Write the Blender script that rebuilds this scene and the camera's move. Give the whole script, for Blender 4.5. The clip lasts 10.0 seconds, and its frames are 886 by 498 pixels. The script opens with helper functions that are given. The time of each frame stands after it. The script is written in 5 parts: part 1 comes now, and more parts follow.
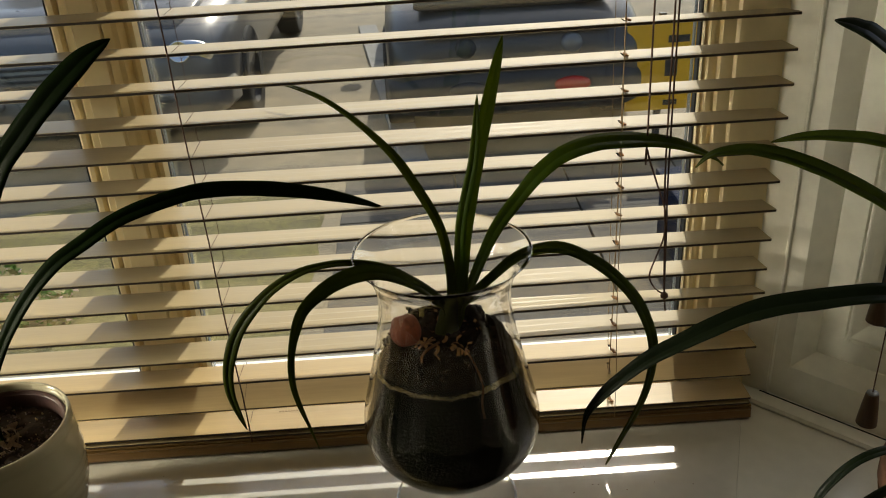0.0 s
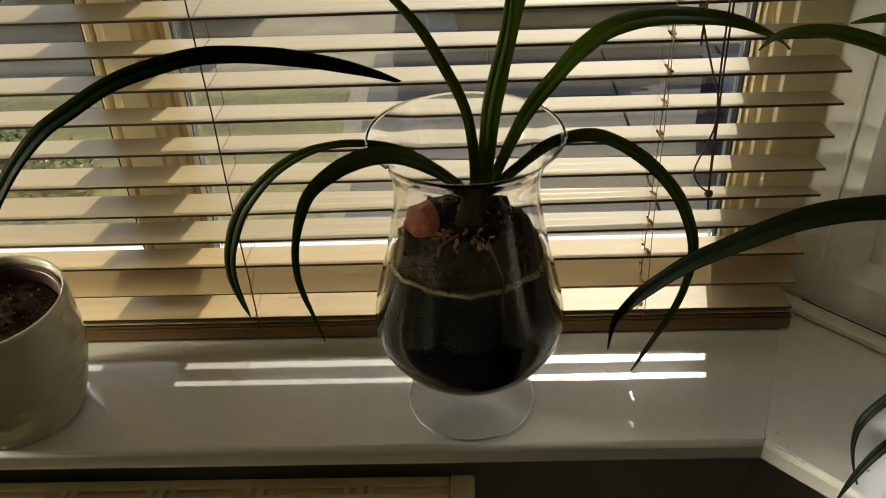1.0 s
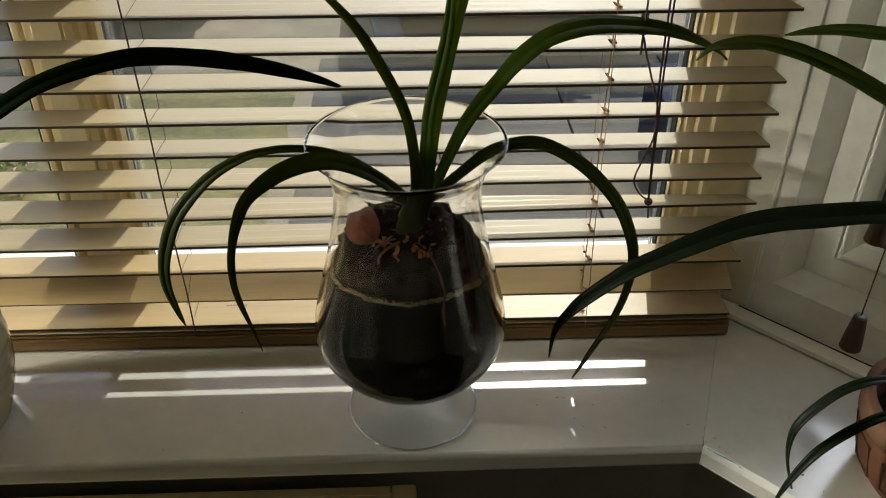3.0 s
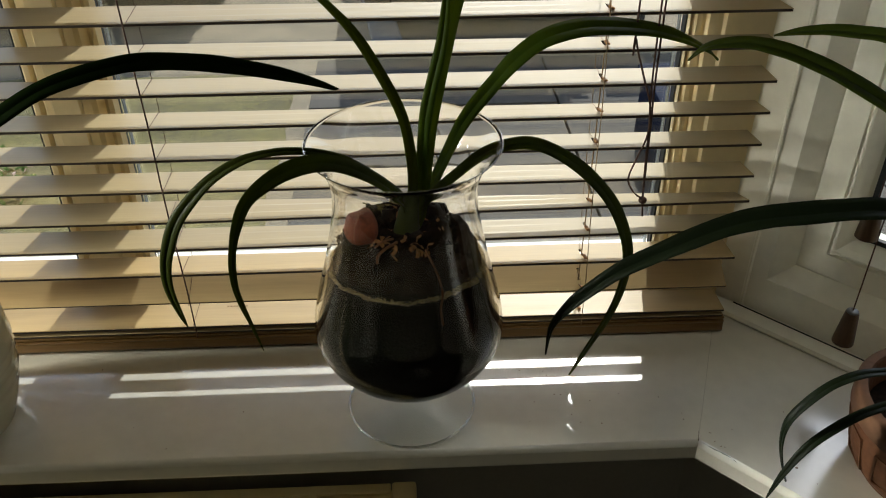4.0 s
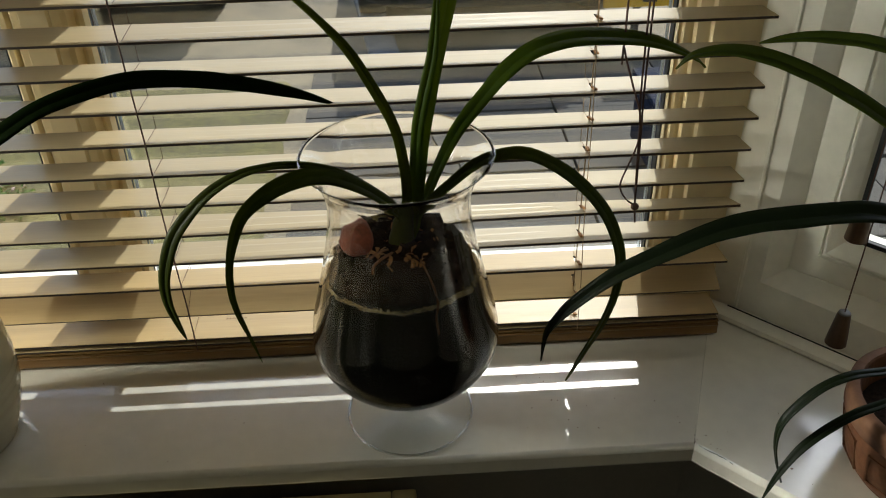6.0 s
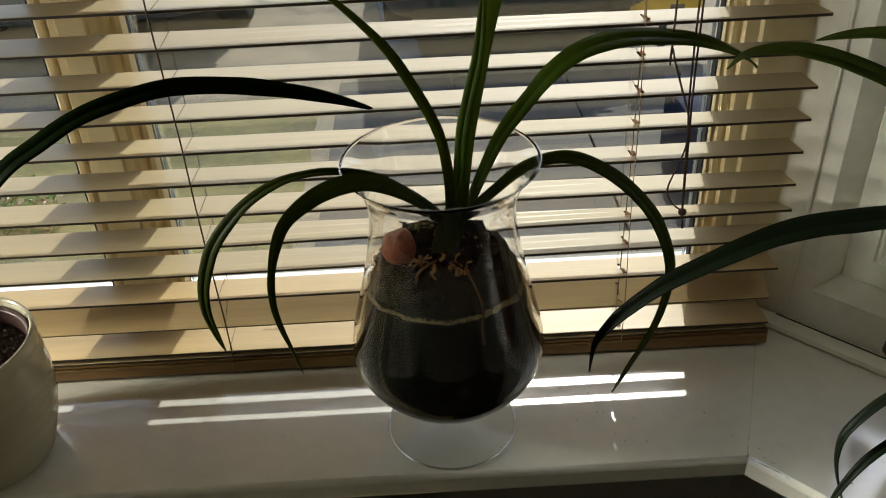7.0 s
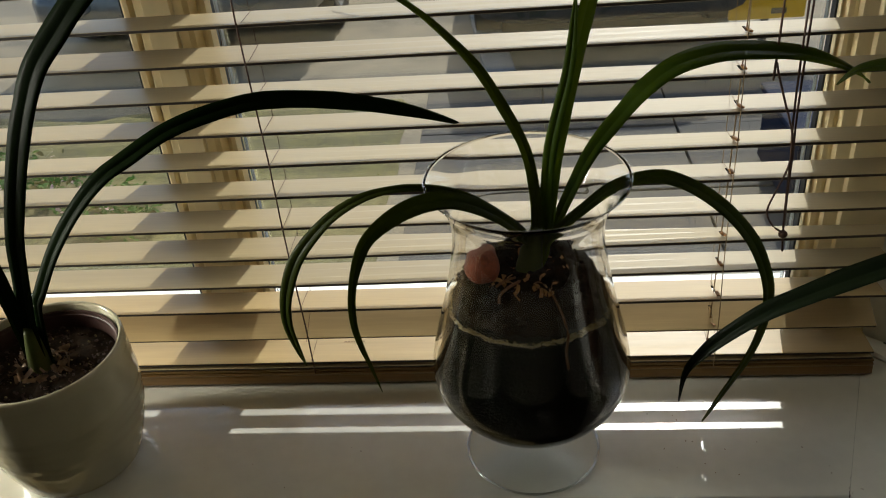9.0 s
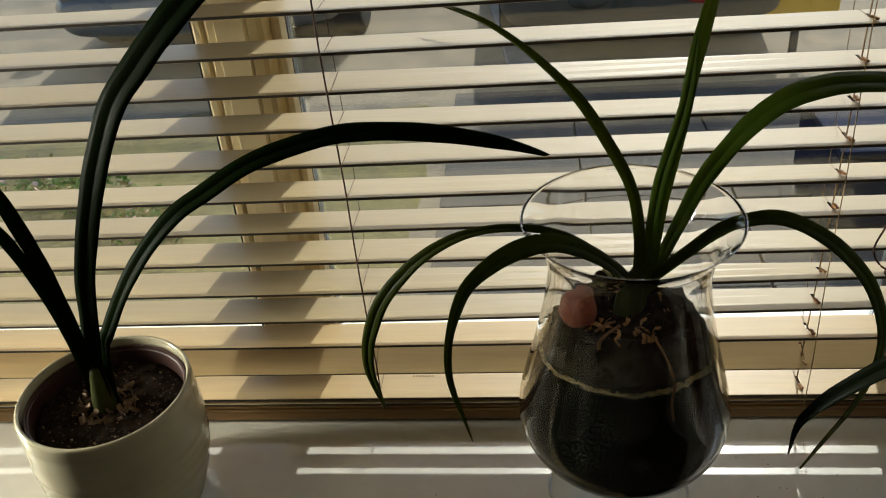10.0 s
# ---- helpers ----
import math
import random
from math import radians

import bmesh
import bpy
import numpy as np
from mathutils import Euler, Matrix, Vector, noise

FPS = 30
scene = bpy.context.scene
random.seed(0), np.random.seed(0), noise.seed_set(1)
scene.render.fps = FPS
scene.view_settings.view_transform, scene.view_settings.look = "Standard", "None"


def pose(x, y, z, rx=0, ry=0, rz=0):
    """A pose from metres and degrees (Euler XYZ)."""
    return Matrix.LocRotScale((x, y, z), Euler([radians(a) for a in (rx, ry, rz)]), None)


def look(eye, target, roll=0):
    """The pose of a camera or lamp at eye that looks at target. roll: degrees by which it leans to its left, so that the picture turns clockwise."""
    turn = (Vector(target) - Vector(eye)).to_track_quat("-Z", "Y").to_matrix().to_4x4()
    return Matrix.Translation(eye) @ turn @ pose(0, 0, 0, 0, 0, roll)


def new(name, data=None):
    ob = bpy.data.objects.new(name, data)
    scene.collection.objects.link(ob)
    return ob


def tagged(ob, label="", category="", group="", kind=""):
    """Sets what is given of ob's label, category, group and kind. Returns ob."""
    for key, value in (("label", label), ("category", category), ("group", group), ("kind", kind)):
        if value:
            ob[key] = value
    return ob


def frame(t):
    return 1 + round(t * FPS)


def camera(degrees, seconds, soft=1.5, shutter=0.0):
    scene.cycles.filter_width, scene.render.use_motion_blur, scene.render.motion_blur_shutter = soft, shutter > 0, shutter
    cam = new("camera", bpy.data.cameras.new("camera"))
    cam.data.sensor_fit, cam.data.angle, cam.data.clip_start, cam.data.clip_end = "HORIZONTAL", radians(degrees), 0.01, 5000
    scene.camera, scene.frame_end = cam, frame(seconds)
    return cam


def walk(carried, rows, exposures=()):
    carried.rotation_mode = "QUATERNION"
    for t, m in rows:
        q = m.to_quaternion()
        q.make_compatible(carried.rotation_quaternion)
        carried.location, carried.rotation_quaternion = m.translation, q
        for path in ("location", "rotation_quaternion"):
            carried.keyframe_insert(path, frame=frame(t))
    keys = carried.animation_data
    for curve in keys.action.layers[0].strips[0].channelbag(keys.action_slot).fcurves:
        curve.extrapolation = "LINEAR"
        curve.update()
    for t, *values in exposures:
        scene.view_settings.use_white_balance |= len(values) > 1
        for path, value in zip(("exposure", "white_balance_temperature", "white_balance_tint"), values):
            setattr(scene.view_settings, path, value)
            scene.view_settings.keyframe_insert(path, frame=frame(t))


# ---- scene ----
cam = camera(54.7, 10.0, soft=1.05)
PATH = [
    (0, (-0.019, -0.976, 0.819), (0.002, 0.799, -0.103), -3.5),
    (0.5, (-0.011, -0.925, 0.792), (-0.071, 0.751, -0.298), -3.0),
    (1, (-0.012, -0.895, 0.777), (-0.067, 0.739, -0.375), -2.4),
    (1.5, (-0.012, -0.877, 0.77), (-0.027, 0.759, -0.381), -1.6),
    (2, (-0.02, -0.88, 0.763), (-0.004, 0.76, -0.38), -0.9),
    (2.5, (-0.017, -0.878, 0.767), (0.026, 0.763, -0.376), -0.1),
    (3, (-0.006, -0.886, 0.773), (0.064, 0.753, -0.37), 0.2),
    (4.5, (-0.005, -0.904, 0.781), (0.069, 0.739, -0.357), -0.4),
    (5, (-0.014, -0.909, 0.781), (0.074, 0.737, -0.351), -0.3),
    (6.5, (0.006, -0.902, 0.793), (0.054, 0.751, -0.333), -2.2),
    (7, (-0.021, -0.888, 0.773), (-0.001, 0.779, -0.332), -2.7),
    (7.5, (-0.05, -0.89, 0.762), (-0.005, 0.772, -0.35), -2.6),
    (8, (-0.047, -0.888, 0.765), (-0.015, 0.777, -0.342), -2.8),
    (8.5, (-0.027, -0.876, 0.768), (-0.114, 0.799, -0.321), -4.2),
    (9, (-0.019, -0.86, 0.774), (-0.198, 0.809, -0.314), -5.1),
    (9.5, (-0.048, -0.869, 0.785), (-0.243, 0.792, -0.312), -5.3),
    (10, (-0.104, -0.803, 0.788), (-0.307, 0.864, -0.298), -5.3),
]
LOOK = [(0, 0.76, 6910, 10), (0.5, 0.83, 6910, 10), (1, 0.86, 6750, 10), (1.5, 0.89, 6560, 10), (2, 0.90, 6400, 10), (2.5, 0.90, 6300, 10), (3, 0.90, 6180, 10), (6.5, 0.90, 6150, 10),
        (8.5, 0.80, 6200, 10), (9, 0.70, 6170, 10), (9.5, 0.69, 6150, 10), (10, 0.75, 6220, 10)]
walk(cam, [(t, look(eye, target, roll)) for t, eye, target, roll in PATH], LOOK)

# ---- light: sun and sky ----
SUN_K, SUN_T = 0.20, 0.84  # sideways and upward run of the sun's direction per metre away from the window
sun_dir = Vector((SUN_K, 1.0, SUN_T)).normalized()
SUN_POWER, SKY_POWER, EXPOSURE = 2.70, 0.150, 0.85
scene.view_settings.exposure = EXPOSURE
world = bpy.data.worlds.new("sky")
scene.world = world
world.use_nodes = True
wn = world.node_tree.nodes
sky = wn.new("ShaderNodeTexSky")
sky.sky_type = "NISHITA"
sky.sun_disc = False
sky.dust_density = 1.6
sky.sun_elevation = math.asin(sun_dir.z)
sky.sun_rotation = math.atan2(sun_dir.x, sun_dir.y)
wn["Background"].inputs[1].default_value = SKY_POWER
world.node_tree.links.new(sky.outputs[0], wn["Background"].inputs[0])
sun = new("sun", bpy.data.lights.new("sun", "SUN"))
sun.data.energy, sun.data.angle, sun.data.color = SUN_POWER, radians(0.5), (1.0, 0.95, 0.86)
sun.matrix_world = look(sun_dir * 30, (0, 0, 0))

# daylight of the open sky and the garden through the bay's angled right window
day = new("side_window_daylight", bpy.data.lights.new("side_window_daylight", "AREA"))
day.data.shape, day.data.size, day.data.size_y = "RECTANGLE", 0.22, 0.85
day.data.energy, day.data.color = 0.45, (1.0, 0.96, 0.90)
day.matrix_world = look((0.442 + 0.7071 * (0.33 + 0.09), 0.080 + 0.7071 * (0.09 - 0.33), 0.66), (0.25, -2.0, -0.2))
# two fill lamps added out of view on the left, inside an assumed window
fill_low = new("left_fill_lamp", bpy.data.lights.new("left_fill_lamp", "AREA"))
fill_low.data.shape, fill_low.data.size, fill_low.data.size_y = "RECTANGLE", 0.32, 0.32
fill_low.data.energy, fill_low.data.color = 13.0, (1.0, 0.93, 0.76)
fill_low.matrix_world = look((-1.360 - 0.7071 * (0.33 + 0.09), 0.080 + 0.7071 * (0.09 - 0.33), 0.32), (0.5, -0.38, 0.26))
fill_high = new("left_upper_fill_lamp", bpy.data.lights.new("left_upper_fill_lamp", "AREA"))
fill_high.data.shape, fill_high.data.size, fill_high.data.size_y, fill_high.data.spread = "RECTANGLE", 0.32, 0.40, radians(46)
fill_high.data.energy, fill_high.data.color = 2.7, (1.0, 0.95, 0.80)
fill_high.matrix_world = look((-1.360 - 0.7071 * (0.33 + 0.09), 0.080 + 0.7071 * (0.09 - 0.33), 0.50), (0.62, -0.14, 0.20))


# ---- materials ----
def material(name, base, rough=0.5, metal=0.0, vary=0.12, scale=8.0, stretch=(1, 1, 1), bump=0.1, fine=60.0, dark=None, coat=0.0, spots=0.0, per_object=0.0, spec=0.5):
    """Colour that varies at two scales, gloss that varies with it, and fine relief."""
    m = bpy.data.materials.new(name)
    m.use_nodes = True
    nt = m.node_tree
    n, lk = nt.nodes, nt.links.new
    b = n["Principled BSDF"]
    tc = n.new("ShaderNodeTexCoord")
    mp = n.new("ShaderNodeMapping")
    mp.inputs["Scale"].default_value = stretch
    lk(tc.outputs["Object"], mp.inputs["Vector"])
    big = n.new("ShaderNodeTexNoise")
    big.inputs["Scale"].default_value, big.inputs["Detail"].default_value = scale, 6
    small = n.new("ShaderNodeTexNoise")
    small.inputs["Scale"].default_value, small.inputs["Detail"].default_value = fine, 8
    lk(mp.outputs[0], big.inputs["Vector"])
    lk(mp.outputs[0], small.inputs["Vector"])
    add = n.new("ShaderNodeMath")
    add.operation = "ADD"
    lk(big.outputs["Fac"], add.inputs[0])
    lk(small.outputs["Fac"], add.inputs[1])
    ramp = n.new("ShaderNodeValToRGB")
    half = n.new("ShaderNodeMath")
    half.operation = "MULTIPLY"
    half.inputs[1].default_value = 0.5
    lk(add.outputs[0], half.inputs[0])
    lk(half.outputs[0], ramp.inputs[0])
    lo = dark or tuple(c * (1 - vary * 1.6) for c in base)
    hi = tuple(min(1, c * (1 + vary)) for c in base)
    ramp.color_ramp.elements[0].position, ramp.color_ramp.elements[1].position = 0.3, 0.68
    ramp.color_ramp.elements[0].color, ramp.color_ramp.elements[1].color = (*lo, 1), (*hi, 1)
    colour = ramp.outputs[0]
    if per_object:
        oi = n.new("ShaderNodeObjectInfo")
        mr = n.new("ShaderNodeMapRange")
        mr.inputs["To Min"].default_value, mr.inputs["To Max"].default_value = 1 - per_object, 1 + per_object
        lk(oi.outputs["Random"], mr.inputs["Value"])
        hsv = n.new("ShaderNodeHueSaturation")
        lk(mr.outputs[0], hsv.inputs["Value"])
        lk(colour, hsv.inputs["Color"])
        colour = hsv.outputs[0]
    if spots:
        vor = n.new("ShaderNodeTexNoise")
        vor.inputs["Scale"].default_value, vor.inputs["Detail"].default_value = 34, 1
        lk(tc.outputs["Object"], vor.inputs["Vector"])
        sr = n.new("ShaderNodeValToRGB")
        sr.color_ramp.elements[0].position, sr.color_ramp.elements[1].position = 0.74, 0.77
        lk(vor.outputs["Fac"], sr.inputs[0])
        mul = n.new("ShaderNodeMath")
        mul.operation = "MULTIPLY"
        mul.inputs[1].default_value = spots
        lk(sr.outputs[0], mul.inputs[0])
        mix = n.new("ShaderNodeMix")
        mix.data_type = "RGBA"
        lk(mul.outputs[0], mix.inputs["Factor"])
        lk(colour, mix.inputs["A"])
        mix.inputs["B"].default_value = (0.12, 0.09, 0.06, 1)
        colour = mix.outputs["Result"]
    lk(colour, b.inputs["Base Color"])
    rr = n.new("ShaderNodeMapRange")
    rr.inputs["To Min"].default_value, rr.inputs["To Max"].default_value = max(0.02, rough * 0.8), min(1, rough * 1.2)
    lk(big.outputs["Fac"], rr.inputs["Value"])
    lk(rr.outputs[0], b.inputs["Roughness"])
    b.inputs["Metallic"].default_value = metal
    b.inputs["Specular IOR Level"].default_value = spec
    b.inputs["Coat Weight"].default_value = coat
    if bump:
        bp = n.new("ShaderNodeBump")
        bp.inputs["Strength"].default_value, bp.inputs["Distance"].default_value = bump, 0.002
        lk(small.outputs["Fac"], bp.inputs["Height"])
        lk(bp.outputs[0], b.inputs["Normal"])
    return m


def glass_material(name, colour=(1, 1, 1), rough=0.0, ior=1.40):
    m = bpy.data.materials.new(name)
    m.use_nodes = True
    b = m.node_tree.nodes["Principled BSDF"]
    b.inputs["Base Color"].default_value = (*colour, 1)
    b.inputs["Transmission Weight"].default_value, b.inputs["Roughness"].default_value, b.inputs["IOR"].default_value = 1, rough, ior
    return m


def pane_material(name, tint=(0.93, 0.95, 0.94), least=0.04):
    """Flat window glass: clear, with a mirror-like gloss that grows at a slant."""
    m = bpy.data.materials.new(name)
    m.use_nodes = True
    n, lk = m.node_tree.nodes, m.node_tree.links.new
    n.remove(n["Principled BSDF"])
    tr, gl, mx, fr = n.new("ShaderNodeBsdfTransparent"), n.new("ShaderNodeBsdfGlossy"), n.new("ShaderNodeMixShader"), n.new("ShaderNodeLayerWeight")
    pw = n.new("ShaderNodeMath")
    pw.operation = "POWER"
    pw.inputs[1].default_value = 4.0
    lk(fr.outputs["Facing"], pw.inputs[0])
    mr = n.new("ShaderNodeMapRange")
    mr.inputs["To Min"].default_value, mr.inputs["To Max"].default_value = least, 0.7
    lk(pw.outputs[0], mr.inputs["Value"])
    tr.inputs[0].default_value, gl.inputs["Roughness"].default_value = (*tint, 1), 0.01
    lk(mr.outputs[0], mx.inputs[0])
    lk(tr.outputs[0], mx.inputs[1])
    lk(gl.outputs[0], mx.inputs[2])
    lk(mx.outputs[0], n["Material Output"].inputs["Surface"])
    return m


def haze_material(name):
    """A film of droplets inside the glass."""
    m = bpy.data.materials.new(name)
    m.use_nodes = True
    n, lk = m.node_tree.nodes, m.node_tree.links.new
    n.remove(n["Principled BSDF"])
    tr, df, mx, no, tc, rp = (n.new(k) for k in ("ShaderNodeBsdfTransparent", "ShaderNodeBsdfDiffuse", "ShaderNodeMixShader", "ShaderNodeTexNoise", "ShaderNodeTexCoord", "ShaderNodeMapRange"))
    df.inputs[0].default_value = (0.44, 0.40, 0.27, 1)
    no.inputs["Scale"].default_value, no.inputs["Detail"].default_value = 38, 8
    rp.inputs["From Min"].default_value, rp.inputs["From Max"].default_value = 0.3, 0.75
    rp.inputs["To Min"].default_value, rp.inputs["To Max"].default_value = 0.0, 0.11
    lk(tc.outputs["Object"], no.inputs["Vector"])
    lk(no.outputs["Fac"], rp.inputs["Value"])
    lk(rp.outputs[0], mx.inputs[0])
    lk(tr.outputs[0], mx.inputs[1])
    lk(df.outputs[0], mx.inputs[2])
    lk(mx.outputs[0], n["Material Output"].inputs["Surface"])
    return m


def leaf_material(name, base, light, through_it=0.26, ior=1.12):
    m = material(name, base, rough=0.44, vary=0.18, scale=14, stretch=(1, 1, 1), bump=0.12, fine=90)
    n, lk = m.node_tree.nodes, m.node_tree.links.new
    b = n["Principled BSDF"]
    tl, mx = n.new("ShaderNodeBsdfTranslucent"), n.new("ShaderNodeMixShader")
    tl.inputs[0].default_value = (*light, 1)
    mx.inputs[0].default_value = through_it
    b.inputs["IOR"].default_value = ior
    lk(b.outputs[0], mx.inputs[1])
    lk(tl.outputs[0], mx.inputs[2])
    lk(mx.outputs[0], n["Material Output"].inputs["Surface"])
    return m


M_SLAT = material("oiled_slat_wood", (0.412, 0.325, 0.182), rough=0.40, spec=0.24, vary=0.05, scale=3, stretch=(1.2, 30, 8), bump=0.06, fine=14, per_object=0.05)
# lowest three slats: warm bounced light put into a yellower wood colour
M_SLATLOW = material("bounce_warmed_slat_wood", (0.475, 0.345, 0.165), rough=0.40, spec=0.24, vary=0.06, scale=3, stretch=(1.2, 30, 8), bump=0.06, fine=14)
# near-black edge faces: dark edging with the edges' shade put into the colour
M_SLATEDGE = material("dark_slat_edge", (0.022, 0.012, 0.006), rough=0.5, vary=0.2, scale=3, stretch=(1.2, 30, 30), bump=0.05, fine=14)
M_RAIL = material("rail_wood", (0.190, 0.105, 0.034), rough=0.3, vary=0.18, scale=3, stretch=(1.2, 30, 30), bump=0.06, fine=14)
M_CORD = material("cord_string", (0.30, 0.20, 0.10), rough=0.9, vary=0.2, scale=200, bump=0.2, fine=900)
M_DARKCORD = material("dark_cord", (0.09, 0.045, 0.03), rough=0.85, vary=0.2, scale=200, bump=0.2, fine=900)
M_SILL = material("gloss_white_paint", (0.78, 0.755, 0.665), rough=0.20, spec=1.0, coat=1.0, vary=0.05, scale=5, bump=0.05, fine=45, spots=0.0)
M_SILL.node_tree.nodes["Principled BSDF"].inputs["Coat IOR"].default_value = 2.0
M_SILL.node_tree.nodes["Principled BSDF"].inputs["Coat Roughness"].default_value = 0.16
M_FRAME = material("cream_frame_paint", (0.84, 0.71, 0.44), rough=0.35, vary=0.05, scale=5, bump=0.04, fine=60)
M_POST = material("white_frame_paint", (0.88, 0.855, 0.74), rough=0.4, vary=0.05, scale=5, bump=0.05, fine=60)
M_GASKET = material("black_gasket", (0.015, 0.016, 0.018), rough=0.6, vary=0.1, bump=0.05)
M_SPACER = material("aluminium_spacer", (0.62, 0.66, 0.72), rough=0.3, metal=0.9, vary=0.05, bump=0.02)
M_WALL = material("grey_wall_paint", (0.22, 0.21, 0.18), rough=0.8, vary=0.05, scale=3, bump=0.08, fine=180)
# room surfaces out of view; tones set to steer bounced light and reflections
M_PALE = material("pale_wall_paint", (0.62, 0.585, 0.50), rough=0.85, vary=0.05, scale=3, bump=0.08, fine=180)
M_ROOM = material("room_wall_paint", (0.34, 0.31, 0.235), rough=0.85, vary=0.05, scale=3, bump=0.08, fine=180)
M_CEIL = material("ceiling_paint", (0.50, 0.47, 0.41), rough=0.9, vary=0.04, scale=3, bump=0.08, fine=180)
M_CARPET = material("carpet_pile", (0.05, 0.043, 0.033), rough=0.95, vary=0.25, scale=20, bump=0.5, fine=500)
M_RADIATOR = material("cream_enamel", (0.80, 0.66, 0.36), rough=0.35, vary=0.05, bump=0.03)
M_GLASS = glass_material("vase_glass")
M_PANE = pane_material("window_glass", least=0.11)
M_FOOT = pane_material("thin_foot_glass", (0.97, 0.98, 0.97))
M_FOOTRIM = pane_material("glass_foot_edge", (0.98, 0.99, 0.98), 0.40)
M_LIP = pane_material("glass_lip", (0.98, 0.99, 0.98), 0.20)
M_HAZE = haze_material("condensation")
# near-black copies of the leaf green; shade on these two plants is in the colour
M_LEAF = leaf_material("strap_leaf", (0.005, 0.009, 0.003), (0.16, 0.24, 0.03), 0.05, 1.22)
M_LEAFPOT = leaf_material("shaded_dull_strap_leaf", (0.0035, 0.0075, 0.0015), (0.18, 0.30, 0.02), 0.05, 1.05)
M_LEAFMID = leaf_material("green_strap_leaf", (0.022, 0.029, 0.004), (0.24, 0.28, 0.02), 0.16)
M_LEAFYOUNG = leaf_material("young_strap_leaf", (0.022, 0.040, 0.004), (0.35, 0.42, 0.018), 0.28)
M_LEAFDROOP = leaf_material("pale_strap_leaf", (0.020, 0.030, 0.005), (0.38, 0.42, 0.035), 0.23)
M_LEAFBASE = leaf_material("leaf_sheath", (0.09, 0.13, 0.03), (0.28, 0.36, 0.06))
M_SHEATH = leaf_material("dull_leaf_sheath", (0.045, 0.050, 0.016), (0.20, 0.24, 0.05))
M_SOIL = material("potting_soil", (0.0045, 0.0045, 0.0022), rough=0.95, spec=0.05, vary=0.5, scale=60, bump=0.9, fine=260)
M_SOILTOP = material("damp_bark_soil", (0.020, 0.012, 0.0065), rough=0.9, spec=0.1, vary=0.5, scale=70, bump=0.5, fine=220)
M_CRUMB = material("pale_grit", (0.31, 0.235, 0.10), rough=0.9, vary=0.4, scale=90, bump=0.5, fine=300)
M_CLAY = material("clay_ball", (0.25, 0.062, 0.028), rough=0.8, vary=0.3, scale=50, bump=0.5, fine=250)
M_PALEHUSK = material("pale_husk", (0.20, 0.125, 0.07), rough=0.8, vary=0.4, scale=60, bump=0.4, fine=200)
M_HUSK = material("dry_husk", (0.30, 0.135, 0.035), rough=0.7, vary=0.35, scale=60, bump=0.4, fine=200)
M_POT = material("cream_glaze", (0.47, 0.425, 0.295), rough=0.09, vary=0.05, scale=6, bump=0.03, fine=30, coat=0.3)
M_INNERPOT = material("brown_plastic", (0.045, 0.016, 0.010), rough=0.5, vary=0.15, bump=0.05)
M_TERRA = material("brown_terracotta", (0.098, 0.040, 0.017), spec=0.2, rough=0.75, vary=0.22, scale=18, bump=0.4, fine=120)
M_TERRALIP = material("worn_terracotta_rim", (0.140, 0.070, 0.038), spec=0.2, rough=0.7, vary=0.15, scale=18, bump=0.3, fine=120)
M_BOB = material("turned_wood", (0.09, 0.047, 0.021), rough=0.45, vary=0.2, scale=12, stretch=(6, 6, 1), bump=0.1, fine=60)
M_CAP = material("dull_grey_metal", (0.16, 0.16, 0.16), rough=0.55, metal=0.4, vary=0.1, bump=0.02)
M_PRINT = material("faded_print", (0.26, 0.17, 0.07), rough=0.7, vary=0.2, bump=0.0)
M_LAWN = material("thin_lawn", (0.17, 0.145, 0.045), rough=0.95, vary=0.3, scale=3.5, bump=0.9, fine=40, dark=(0.075, 0.062, 0.026))
M_PATH = material("worn_gravel", (0.270, 0.222, 0.145), dark=(0.105, 0.085, 0.055), rough=0.95, vary=0.3, scale=4, bump=0.8, fine=70)
M_SLAB = material("weathered_slab", (0.092, 0.080, 0.062), rough=0.9, vary=0.35, scale=5, bump=0.5, fine=80, per_object=0.12)


# ---- mesh helpers ----
def thing(name, label, category, at=(0, 0, 0), group="", kind=""):
    ob = new(name)
    ob.location = at
    ob.empty_display_size = 0.02
    return tagged(ob, label, category, group, kind)


def part(name, bm, mat, parent=None, label="", smooth=False):
    """One mesh object from bm, under a thing or under a part."""
    me = bpy.data.meshes.new(name)
    if smooth:
        for f in bm.faces:
            f.smooth = True
    bm.to_mesh(me)
    bm.free()
    for m in (mat if isinstance(mat, (list, tuple)) else [mat]):
        me.materials.append(m)
    ob = new(name, me)
    if parent is not None:
        ob.parent = parent
    if label:
        ob["label"] = label
    return ob


def box(bm, lo, hi, bevel=0.0, m=None, segments=2):
    c = [(a + b) / 2 for a, b in zip(lo, hi)]
    s = [abs(b - a) for a, b in zip(lo, hi)]
    made = bmesh.ops.create_cube(bm, size=1.0, matrix=Matrix.Translation(c) @ Matrix.Diagonal((*s, 1)))
    verts = made["verts"]
    if bevel:
        edges = list({e for v in verts for e in v.link_edges})
        out = bmesh.ops.bevel(bm, geom=edges, offset=bevel, segments=segments, affect="EDGES", profile=0.6)
        verts = list({v for f in out["faces"] for v in f.verts} | {v for v in verts if v.is_valid})
    if m is not None:
        bmesh.ops.transform(bm, matrix=m, verts=verts)
    return bm


